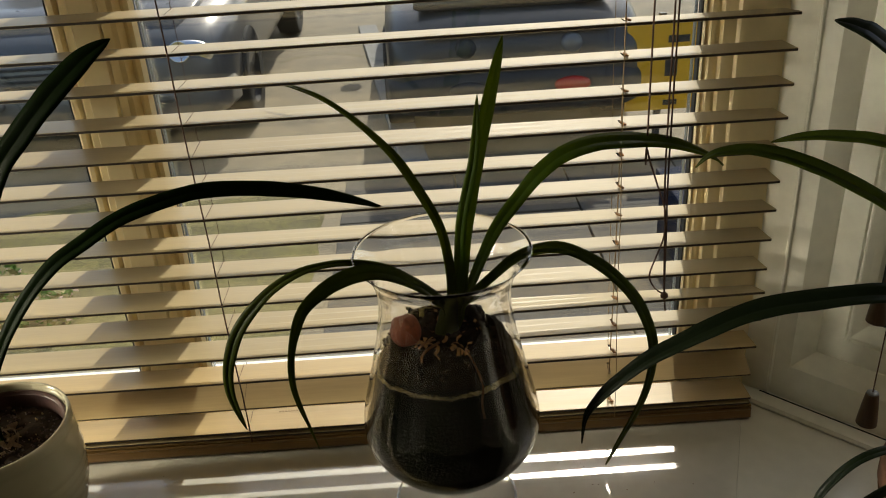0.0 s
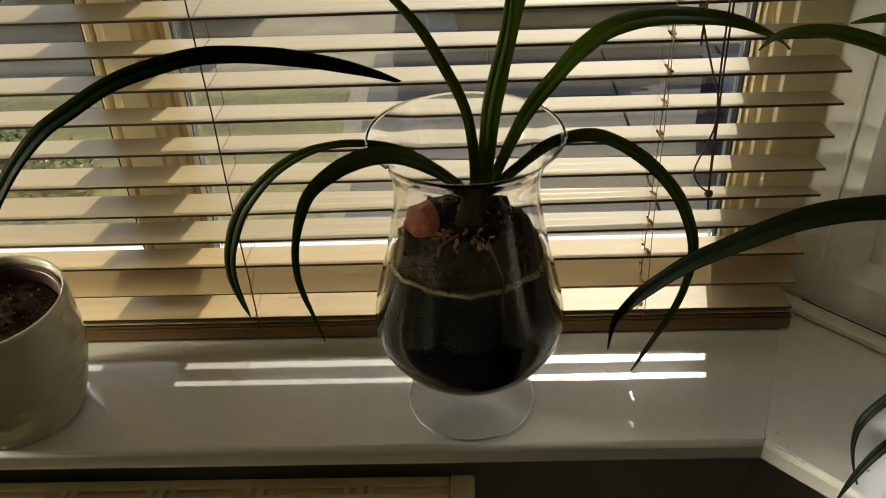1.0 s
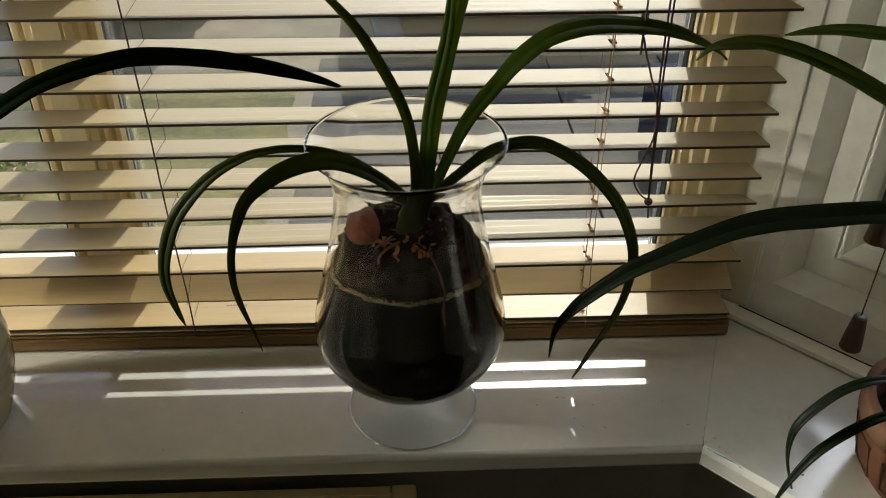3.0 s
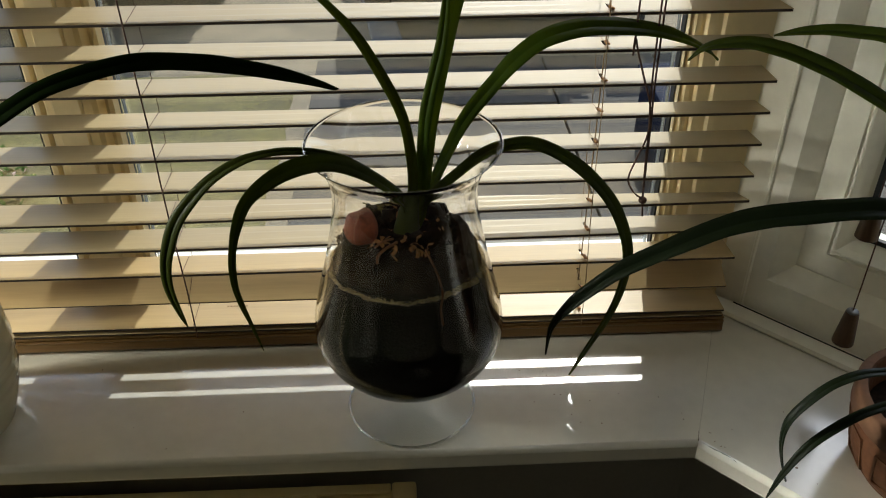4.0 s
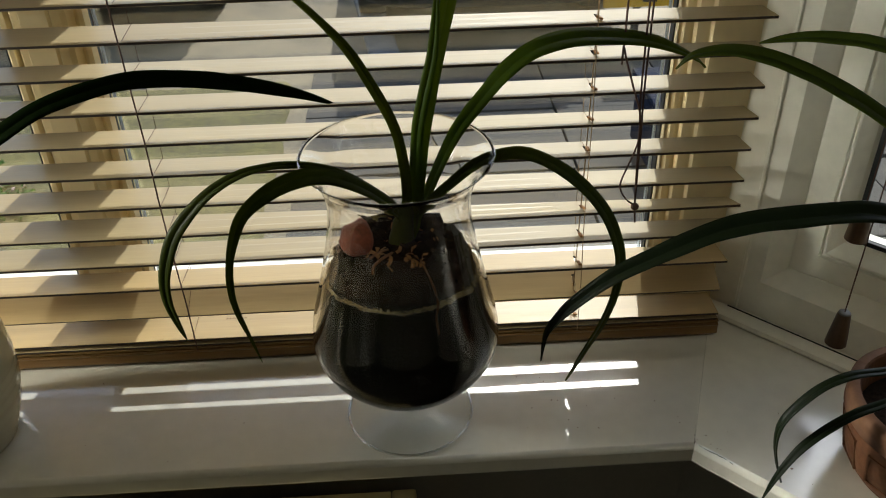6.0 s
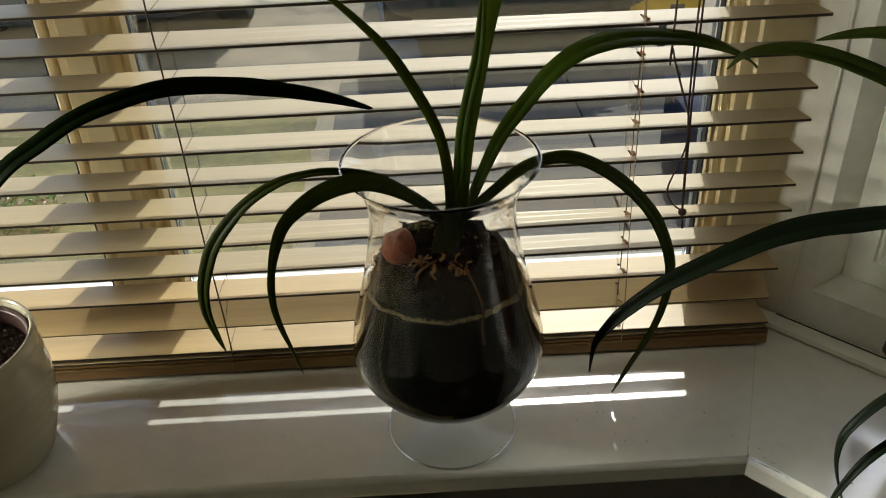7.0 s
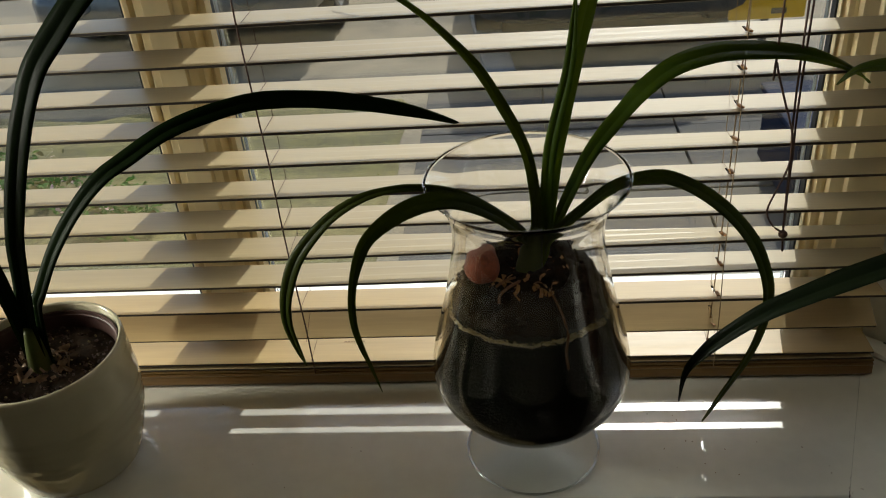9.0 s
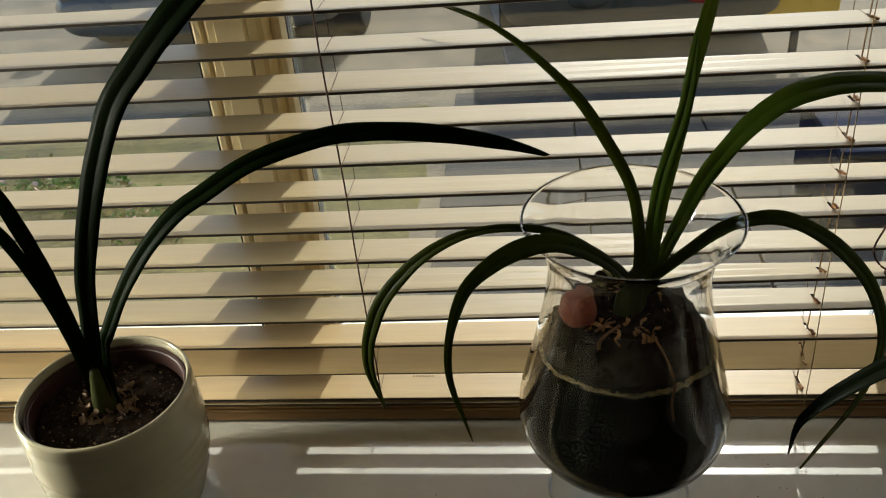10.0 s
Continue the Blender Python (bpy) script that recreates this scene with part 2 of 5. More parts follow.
def lathe(bm, profile, n=64, closed=False, wobble=0.0):
    """Turns (radius, height) pairs about z; closed joins the last ring to the first."""
    rings = []
    for r, z in profile:
        if r < 1e-6:
            rings.append([bm.verts.new((0, 0, z))])
        else:
            rings.append([bm.verts.new((r * math.cos(2 * math.pi * i / n) * (1 + wobble * math.sin(3 * 2 * math.pi * i / n + z * 40)),
                                        r * math.sin(2 * math.pi * i / n) * (1 + wobble * math.cos(2 * 2 * math.pi * i / n)), z)) for i in range(n)])
    pairs = list(zip(rings, rings[1:] + (rings[:1] if closed else [])))[: len(rings) if closed else len(rings) - 1]
    for a, b in pairs:
        if len(a) == 1 and len(b) == 1:
            continue
        for i in range(n):
            j = (i + 1) % n
            if len(a) == 1:
                bm.faces.new((a[0], b[j], b[i]))
            elif len(b) == 1:
                bm.faces.new((a[i], a[j], b[0]))
            else:
                bm.faces.new((a[i], a[j], b[j], b[i]))
    bmesh.ops.recalc_face_normals(bm, faces=bm.faces[:])
    return bm


def spline(points, n):
    """n places along a smooth line through the points."""
    p = [Vector(q) for q in points]
    p = [p[0] * 2 - p[1]] + p + [p[-1] * 2 - p[-2]]
    spans = len(p) - 3
    out = []
    for k in range(n):
        u = k / (n - 1) * spans
        i = min(int(u), spans - 1)
        t = u - i
        a, b, c, d = p[i:i + 4]
        out.append(0.5 * (2 * b + (c - a) * t + (2 * a - 5 * b + 4 * c - d) * t * t + (3 * b - a - 3 * c + d) * t ** 3))
    return out


def tube(bm, points, r, n=6, steps=None):
    pts = spline(points, steps) if steps else [Vector(p) for p in points]
    rings = []
    for i, p in enumerate(pts):
        t = (pts[min(i + 1, len(pts) - 1)] - pts[max(i - 1, 0)]).normalized()
        a = t.orthogonal().normalized() if abs(t.z) < 0.9 else t.cross(Vector((0, 1, 0))).normalized()
        b = t.cross(a)
        rr = r(i / (len(pts) - 1)) if callable(r) else r
        rings.append([bm.verts.new(p + rr * (math.cos(2 * math.pi * k / n) * a + math.sin(2 * math.pi * k / n) * b)) for k in range(n)])
    for a, b in zip(rings, rings[1:]):
        for k in range(n):
            bm.faces.new((a[k], a[(k + 1) % n], b[(k + 1) % n], b[k]))
    bm.faces.new(rings[0][::-1])
    bm.faces.new(rings[-1])
    return bm


def extrude_outline(bm, outline, direction):
    """A solid from a flat outline pushed along direction."""
    a = [bm.verts.new(p) for p in outline]
    b = [bm.verts.new(Vector(p) + Vector(direction)) for p in outline]
    n = len(a)
    bm.faces.new(a[::-1])
    bm.faces.new(b)
    for i in range(n):
        bm.faces.new((a[i], a[(i + 1) % n], b[(i + 1) % n], b[i]))
    bmesh.ops.recalc_face_normals(bm, faces=bm.faces[:])
    return bm


# ---- the bay: plan ----
CORNER = Vector((0.3318, -0.202, 0))     # inner corner of the window board
S = Vector((0.7071, -0.7071, 0))          # along the side window
N = Vector((0.7071, 0.7071, 0))           # out through the side window
POST = Vector((0.442, 0.080, 0))        # where the two frames meet
FRAME_Y, LEFT, TOP = 0.080, -1.36, 1.22
SIDE = 0.95                             # length of the side window
MITRE = POST - CORNER


def side(u, w, z):
    """A place u along the side window, w out from its inner face."""
    return POST + S * u + N * w + Vector((0, 0, z))


def setting(name, bm, mat, label, category="structure", smooth=False):
    return tagged(part(name, bm, mat, smooth=smooth), label, category, kind="structure")


# window boards: a moulded slab with a rounded nose, mitred at the corner
def board(front_a, front_b, back_b, back_a):
    bm = bmesh.new()
    outline = [front_a, front_b, back_b, back_a]
    extrude_outline(bm, [Vector((p[0], p[1], -0.031)) for p in outline], (0, 0, 0.031))
    edges = [e for e in bm.edges if {tuple(round(c, 4) for c in v.co.xy) for v in e.verts} == {tuple(round(c, 4) for c in Vector(p).xy) for p in (front_a, front_b)}]
    made = bmesh.ops.bevel(bm, geom=edges, offset=0.0068, segments=6, affect="EDGES", profile=0.5)
    for f in made["faces"]:
        f.smooth = True
    return bm


gap = MITRE.normalized().cross(Vector((0, 0, 1))) * 0.00015
setting("window_board_main", board(Vector((LEFT + POST.x - CORNER.x + gap.x, CORNER.y, 0)), CORNER - gap, CORNER - gap + MITRE * 1.09, Vector((LEFT + POST.x - (CORNER + MITRE * 1.09).x + gap.x, (CORNER + MITRE * 1.09).y, 0))), M_SILL, "glossy white painted wooden window board with a rounded nose", "window sill", smooth=False)
side_far = CORNER + S * SIDE
mirrored = [Vector((LEFT + POST.x - q.x, q.y, 0)) for q in (CORNER + gap, side_far, side_far + N * 0.30, CORNER + gap + MITRE * 1.09)]
setting("window_board_left", board(*mirrored), M_SILL, "glossy white painted window board of the bay's assumed, unseen far side", "window sill", smooth=False)
setting("window_board_side", board(CORNER + gap, side_far, side_far + N * 0.30, CORNER + gap + MITRE * 1.09), M_SILL, "glossy white painted window board of the angled bay side", "window sill", smooth=False)

# walls under the boards and around the room
def wall(name, lo, hi, mat, label):
    return setting(name, box(bmesh.new(), lo, hi), mat, label, "wall")


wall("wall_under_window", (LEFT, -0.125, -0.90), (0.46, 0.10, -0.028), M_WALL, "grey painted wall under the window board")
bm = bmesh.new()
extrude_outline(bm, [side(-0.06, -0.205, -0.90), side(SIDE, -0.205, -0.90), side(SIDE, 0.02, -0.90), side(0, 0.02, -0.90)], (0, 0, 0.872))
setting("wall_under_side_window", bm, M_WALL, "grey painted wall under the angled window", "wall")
RX0, RX1, RY0, ZF, ZC = -2.2, 2.2, -3.4, -0.90, 1.52
wall("floor", (RX0, RY0, ZF - 0.1), (RX1, 0.10, ZF), M_CARPET, "dark carpeted floor of the room, out of view")
wall("ceiling", (RX0 - 0.1, RY0 - 0.1, ZC), (RX1 + 0.1, 0.2, ZC + 0.1), M_CEIL, "white painted plain ceiling")
wall("wall_back", (RX0 - 0.1, RY0 - 0.1, ZF), (RX1 + 0.1, RY0, ZC), M_ROOM, "plain cream painted room wall")
wall("wall_left", (RX0 - 0.1, RY0, ZF), (RX0, 0.2, ZC), M_PALE, "plain pale cream painted room wall")
wall("wall_right", (RX1, RY0, ZF), (RX1 + 0.1, 0.2, ZC), M_PALE, "plain cream painted room wall")
end = side(SIDE, 0, 0)
FLIP = LEFT + POST.x


def far(u, w, z):
    """The same place mirrored to the bay's assumed, unseen other side."""
    q = side(u, w, z)
    return Vector((FLIP - q.x, q.y, q.z))


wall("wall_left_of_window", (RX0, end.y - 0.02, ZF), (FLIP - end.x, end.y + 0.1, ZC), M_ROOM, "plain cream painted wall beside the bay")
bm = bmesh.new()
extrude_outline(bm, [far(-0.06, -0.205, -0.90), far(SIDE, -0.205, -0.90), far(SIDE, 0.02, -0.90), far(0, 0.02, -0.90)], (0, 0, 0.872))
setting("wall_under_left_window", bm, M_WALL, "grey painted wall under the bay's assumed, unseen far window", "wall")
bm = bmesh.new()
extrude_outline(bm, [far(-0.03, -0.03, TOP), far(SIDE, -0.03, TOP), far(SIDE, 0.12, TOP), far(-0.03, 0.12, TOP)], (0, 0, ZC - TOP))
setting("lintel_left", bm, M_ROOM, "plain wall above the bay's assumed, unseen far window", "wall")
wall("wall_right_of_window", (end.x, end.y - 0.02, ZF), (RX1, end.y + 0.1, ZC), M_PALE, "plain cream painted wall beside the bay")
wall("lintel", (LEFT, 0.06, TOP), (0.46, 0.2, ZC), M_ROOM, "plain wall above the window")
bm = bmesh.new()
extrude_outline(bm, [side(-0.03, -0.03, TOP), side(SIDE, -0.03, TOP), side(SIDE, 0.12, TOP), side(-0.03, 0.12, TOP)], (0, 0, ZC - TOP))
setting("lintel_side", bm, M_ROOM, "plain wall above the angled window", "wall")


# ---- window frames ----
# across: outward steps of a frame member's section as (along, towards the room) pairs
def upright(name, section, z0, z1, origin, along, out, mat, parent, label=""):
    bm = bmesh.new()
    extrude_outline(bm, [Vector(origin) + Vector(along) * a - Vector(out) * b + Vector((0, 0, z0)) for a, b in section], (0, 0, z1 - z0))
    return part(name, bm, mat, parent, label)


def level(name, section, a0, a1, origin, along, out, mat, parent, label=""):
    """section: (height, towards the room) pairs."""
    bm = bmesh.new()
    extrude_outline(bm, [Vector(origin) + Vector(along) * a0 - Vector(out) * b + Vector((0, 0, h)) for h, b in section], Vector(along) * (a1 - a0))
    return part(name, bm, mat, parent, label)


X, Y = Vector((1, 0, 0)), Vector((0, 1, 0))
window_1 = thing("window_1", "cream painted casement window with double glazing behind the blind", "window", kind="structure")
O = Vector((0, FRAME_Y, 0))
# mullion: flat middle with ogee beads to each side
mull = [(a - 0.4135, b) for a, b in ((-0.040, -0.06), (-0.053, -0.033), (-0.053, -0.012), (-0.048, -0.004), (-0.042, -0.004), (-0.038, -0.010), (-0.032, 0.000), (-0.024, 0.000), (-0.021, 0.006),
        (0.010, 0.006), (0.013, 0.003), (0.015, 0.006), (0.023, 0.000), (0.030, 0.000), (0.036, -0.010), (0.042, -0.004), (0.048, -0.004), (0.052, -0.012), (0.0465, -0.014), (0.0465, -0.033), (0.034, -0.06))]
upright("mullion", mull, 0.0, TOP, O, X, Y, M_FRAME, window_1)
right_jamb = [(a - 0.002 if a < 0.43 and b > -0.05 else a, b) for a, b in ((0.390, -0.06), (0.390, -0.034), (0.340, -0.0335), (0.338, -0.014), (0.3373, -0.012), (0.3373, -0.004), (0.338, -0.003), (0.340, -0.008), (0.345, 0.000), (0.351, 0.000), (0.356, -0.002), (0.358, 0.007), (0.374, 0.007), (0.377, 0.012), (0.384, 0.012), (0.387, 0.003), (0.438, 0.003), (0.438, -0.06))]
upright("jamb", right_jamb, 0.0, TOP, O, X, Y, M_FRAME, window_1)
upright("jamb", [(LEFT, -0.06), (LEFT, 0.006), (LEFT + 0.06, 0.006), (LEFT + 0.06, -0.06)], 0.0, TOP, O, X, Y, M_FRAME, window_1)
rail = [(0.0, -0.06), (0.0, 0.006), (0.020, 0.006), (0.026, 0.0), (0.040, 0.0), (0.047, -0.012), (0.052, -0.012), (0.052, -0.06)]
for a0, a1 in ((LEFT + 0.06, -0.4665), (-0.3670, 0.336)):
    level("bottom_rail", rail, a0, a1, O, X, Y, M_FRAME, window_1)
    level("top_rail", [(TOP - 0.07, -0.06), (TOP - 0.07, 0.004), (TOP, 0.004), (TOP, -0.06)], a0, a1, O, X, Y, M_FRAME, window_1)
    part("pane", box(bmesh.new(), (a0 + 0.004, FRAME_Y + 0.028, 0.056), (a1 - 0.004, FRAME_Y + 0.032, TOP - 0.074)), M_PANE, window_1, "clear glass")
    for x in (a0, a1):
        k = 1 if x == a0 else -1
        part("gasket", box(bmesh.new(), (x + k * 0.0004, FRAME_Y + 0.013, 0.053), (x + k * 0.0026, FRAME_Y + 0.026, TOP - 0.071)), M_GASKET, window_1, "black rubber seal")
        part("spacer", box(bmesh.new(), (x + k * 0.0012, FRAME_Y + 0.0335, 0.053), (x + k * 0.0030, FRAME_Y + 0.042, TOP - 0.071)), M_SPACER, window_1, "aluminium glazing spacer")
level("outer_sill", [(-0.03, -0.105), (-0.03, -0.062), (0.043, -0.062), (0.034, -0.105)], LEFT, 0.43, O, X, Y, M_POST, window_1, "white outer sill in the sun")

window_2 = thing("window_2", "white painted casement window in the angled side of the bay", "window", kind="structure")
moulding = [(0.066, 0.004), (0.0905, -0.0165), (0.0920, -0.0185), (0.0935, -0.0175), (0.1255, -0.0175), (0.1275, -0.0215), (0.1300, -0.0180), (0.1330, -0.0185), (0.1400, -0.0250), (0.1480, -0.0350), (0.1530, -0.0385)]
side_post = [(-0.004, -0.07), (-0.004, 0.004), (0.0365, 0.004), (0.0385, 0.0075), (0.0410, 0.0075), (0.0425, 0.004)] + moulding + [(0.153, -0.07)]
upright("jamb", side_post, 0.0, TOP, POST, S, N, M_POST, window_2)
lower = [(0.0, -0.07), (0.0, 0.010), (0.008, 0.010), (0.010, 0.004)] + moulding + [(0.153, -0.07)]


def level_mitred(name, section, origin, along, out, u1, mat, parent):
    """A bottom rail whose mouldings meet the upright's on the mitre."""
    bm = bmesh.new()
    pts = [(h, b) for h, b in section]
    ends = []
    for mitred in (True, False):
        ring = []
        for h, b in pts:
            u = (h if h > 0.06 else 0.0425 if h > 0.009 else 0.0) if mitred else u1
            ring.append(bm.verts.new(Vector(origin) + Vector(along) * u - Vector(out) * b + Vector((0, 0, h))))
        ends.append(ring)
    n = len(pts)
    for k in range(n):
        bm.faces.new((ends[0][k], ends[0][(k + 1) % n], ends[1][(k + 1) % n], ends[1][k]))
    bm.faces.new(ends[1])
    bmesh.ops.recalc_face_normals(bm, faces=bm.faces[:])
    return part(name, bm, mat, parent)


level_mitred("bottom_rail", lower, POST - N * 0.0005, S, N, SIDE - 0.1, M_POST, window_2)
level("cover_strip", [(0.0005, 0.0105), (0.0005, 0.034), (0.004, 0.036), (0.009, 0.034), (0.010, 0.030), (0.010, 0.0105)], 0.0, SIDE, POST, S, N, M_POST, window_2, "painted cover strip")
level("gap", [(0.0101, 0.0095), (0.0101, 0.0112), (0.0112, 0.0112), (0.0112, 0.0095)], 0.03, SIDE, POST, S, N, M_GASKET, window_2, "dark dirt-filled gap over the strip")
level("top_rail", [(TOP - 0.1, -0.07), (TOP - 0.1, 0.0), (TOP, 0.0), (TOP, -0.07)], 0.153, SIDE - 0.1, POST, S, N, M_POST, window_2)
upright("jamb", [(SIDE - 0.1, -0.07), (SIDE - 0.1, 0.004), (SIDE, 0.004), (SIDE, -0.07)], 0.0, TOP, POST, S, N, M_POST, window_2)
bm = bmesh.new()
extrude_outline(bm, [side(0.157, 0.044, 0.157), side(SIDE - 0.104, 0.044, 0.157), side(SIDE - 0.104, 0.048, 0.157), side(0.157, 0.048, 0.157)], (0, 0, TOP - 0.261))
part("pane", bm, M_PANE, window_2, "clear glass")
bm = bmesh.new()
extrude_outline(bm, [side(0.1535, 0.036, 0.1535), side(0.160, 0.036, 0.1535), side(0.160, 0.043, 0.1535), side(0.1535, 0.043, 0.1535)], (0, 0, TOP - 0.256))
part("gasket", bm, M_GASKET, window_2, "black rubber seal")
level("gasket", [(0.1535, -0.043), (0.1535, -0.036), (0.160, -0.036), (0.160, -0.043)], 0.161, SIDE - 0.106, POST, S, N, M_GASKET, window_2, "black rubber seal")

# assumed window, out of view, added to hold the left fill lamps
unseen_window = thing("unseen_window", "unseen white casement window added to the bay's far side to hold fill lamps", "window", kind="structure")
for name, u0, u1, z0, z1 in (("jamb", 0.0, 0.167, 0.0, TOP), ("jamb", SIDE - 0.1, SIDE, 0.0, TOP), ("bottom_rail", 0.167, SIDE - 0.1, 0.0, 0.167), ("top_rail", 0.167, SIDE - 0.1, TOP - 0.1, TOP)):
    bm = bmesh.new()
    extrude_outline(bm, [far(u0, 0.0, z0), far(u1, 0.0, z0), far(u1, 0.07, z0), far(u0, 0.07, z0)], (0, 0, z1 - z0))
    part(name, bm, M_POST, unseen_window)
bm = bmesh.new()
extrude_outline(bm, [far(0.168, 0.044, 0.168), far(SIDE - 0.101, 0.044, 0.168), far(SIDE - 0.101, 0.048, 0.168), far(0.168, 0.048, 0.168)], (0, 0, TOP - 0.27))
part("pane", bm, M_PANE, unseen_window, "clear glass")


# ---- venetian blind ----
LADDERS = (-0.301, 0.221, -0.84)
SLAT_W, SLAT_T, BLIND_R, BLIND_L = 0.050, 0.0038, 0.420, -1.30


def slat_mesh(front, tilt):
    """A flat wooden slat with eased edges, slotted for the cords; front: heights of its front edge, tilt: degrees it dips, each by the left cord and at the free end, since the slats sag and twist."""
    xs = [BLIND_L]
    for x in sorted(LADDERS):
        xs += [x - 0.0017, x + 0.0017]
    slot = len(xs) - 2
    xs += [0.27, 0.32, 0.37]
    xs.append(BLIND_R)
    ys = [0.0, 0.0006, 0.016, 0.034, SLAT_W - 0.0006, SLAT_W]
    bm = bmesh.new()
    top, low = {}, {}
    for i, x in enumerate(xs):
        k = max(0.0, min(1.25, (x + 0.24) / 0.54))
        z0, a = front[0] + (front[1] - front[0]) * k - SLAT_T, radians(tilt[0] + (tilt[1] - tilt[0]) * k)
        for j, y in enumerate(ys):
            e = 0.0005 if j in (0, 5) else 0
            for store, h in ((top, SLAT_T - e), (low, e)):
                store[i, j] = bm.verts.new((x, y * math.cos(a) - h * math.sin(a), z0 + y * math.sin(a) + h * math.cos(a)))
    cell = {(i, j) for i in range(len(xs) - 1) for j in range(5) if not (i == slot and j == 2)}
    for i, j in cell:
        bm.faces.new((top[i, j], top[i + 1, j], top[i + 1, j + 1], top[i, j + 1])).material_index = 0
        bm.faces.new((low[i, j], low[i, j + 1], low[i + 1, j + 1], low[i + 1, j])).material_index = 0
        for di, dj, a, b in ((-1, 0, (0, 0), (0, 1)), (1, 0, (1, 1), (1, 0)), (0, -1, (1, 0), (0, 0)), (0, 1, (0, 1), (1, 1))):
            if (i + di, j + dj) not in cell:
                p, q = (i + a[0], j + a[1]), (i + b[0], j + b[1])
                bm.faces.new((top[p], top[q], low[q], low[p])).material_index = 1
    bmesh.ops.recalc_face_normals(bm, faces=bm.faces[:])
    return bm


blind = thing("venetian_blind", "pale wooden venetian blind lowered onto the window board, slats open", "blind")
# front height by the left cord and at the free end, and the tilt at the same two places
SLATS = [((0.0310, 0.0310), (0.0, 0.0)), ((0.0395, 0.0395), (0.5, -1.5)), ((0.0750, 0.0750), (27.0, 27.0)), ((0.1260, 0.1275), (-5.5, -6.5)), ((0.1660, 0.1715), (-1.0, -8.0)),
         ((0.2070, 0.2140), (0.5, -16.0)), ((0.2500, 0.2510), (-1.0, -7.5)), ((0.2935, 0.2950), (-4.5, -7.0)), ((0.3345, 0.3365), (-4.5, -8.5)), ((0.3755, 0.3765), (-2.3, -3.0)), ((0.4180, 0.4180), (-2.3, -5.0)), ((0.4580, 0.4600), (3.0, -4.0))]
while SLATS[-1][0][0] < TOP - 0.11:
    k = len(SLATS)
    SLATS.append(((SLATS[-1][0][0] + 0.0420, SLATS[-1][0][1] + 0.0420), (-1.5 + 1.5 * math.sin(k * 1.3), -4.5 + 2.0 * math.sin(k * 2.1))))
SLAT_Z = [0.5 * (f[0] + f[1]) - SLAT_T * 0.5 for f, a in SLATS]
for i, (front, tilt) in enumerate(SLATS):
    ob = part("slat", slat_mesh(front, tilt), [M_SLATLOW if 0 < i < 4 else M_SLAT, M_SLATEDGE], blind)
    ob.location = (0.001 * math.sin(i * 1.7), 0.0006 * math.sin(i * 2.4) + (0.010 if i == 2 else 0), 0)
rail_section = [(0.001, 0.0015), (-0.003, 0.0060), (-0.0015, 0.0180), (-0.0025, 0.0200), (-0.0025, 0.0218), (0.006, 0.0220), (0.006, 0.0242), (-0.001, 0.0244), (-0.001, 0.0265), (0.052, 0.0265), (0.052, 0.0015)]
part("bottom_rail", extrude_outline(bmesh.new(), [(BLIND_L, y, z) for y, z in rail_section], (BLIND_R + 0.003 - BLIND_L, 0, 0)), M_RAIL, blind, "brown wooden bottom rail with a groove")
part("head_rail", box(bmesh.new(), (BLIND_L, -0.006, TOP - 0.07), (BLIND_R, 0.055, TOP - 0.005), 0.002), M_RAIL, blind)
for x in LADDERS:
    for y, dx, r in ((-0.0015, 0.0, 0.0010 if x < 0 else 0.0006), (SLAT_W + 0.0015, 0.0, 0.0004)):
        bm = tube(bmesh.new(), [(x + dx + 0.0008 * math.sin(k * 1.9) - 0.016 * ((TOP - 0.09) * k / 14 - 0.22), y, 0.02 + (TOP - 0.09) * k / 14) for k in range(15)], r, 5)
        part("ladder_cord", bm, M_DARKCORD if x < 0 else M_CORD, blind)
    for i, z in enumerate(SLAT_Z[1:]):
        a = radians(SLATS[i + 1][1][0 if x < 0 else 1])
        bm = tube(bmesh.new(), [(x, -0.001, z + 0.0026), (x, 0.025, z + 0.0030 + 0.025 * math.sin(a)), (x, 0.051, z + 0.003 + 0.05 * math.sin(a))], 0.0003, 4)
        part("ladder_rung", bm, M_DARKCORD if x < 0 else M_CORD, blind)
        if x > 0:
            ob = part("ladder_knot", box(bmesh.new(), (-0.0022, -0.0042, -0.0012), (0.0022, 0.0042, 0.0012), 0.0008), M_HUSK, blind, "small brown knot of the ladder cord")
            ob.matrix_basis = pose(x + 0.0006, 0.013 + 0.003 * math.sin(i * 2.2), z + 0.0042, 8, 12, 24 + 14 * math.sin(i * 1.9))
    if x > 0:
        part("lift_cord", tube(bmesh.new(), [(x - 0.001, 0.025, 0.04), (x + 0.001, 0.024, 0.4), (x, 0.025, TOP - 0.06)], 0.0008, 5, 12), M_CORD, blind)
# faint printed marks on the lowest open slat
for k in range(7):
    part("printed_mark", box(bmesh.new(), (-0.262 + k * 0.0042, 0.040, SLAT_Z[1] + 0.00235), (-0.262 + k * 0.0042 + 0.003, 0.0425, SLAT_Z[1] + 0.0026)), M_PRINT, blind)
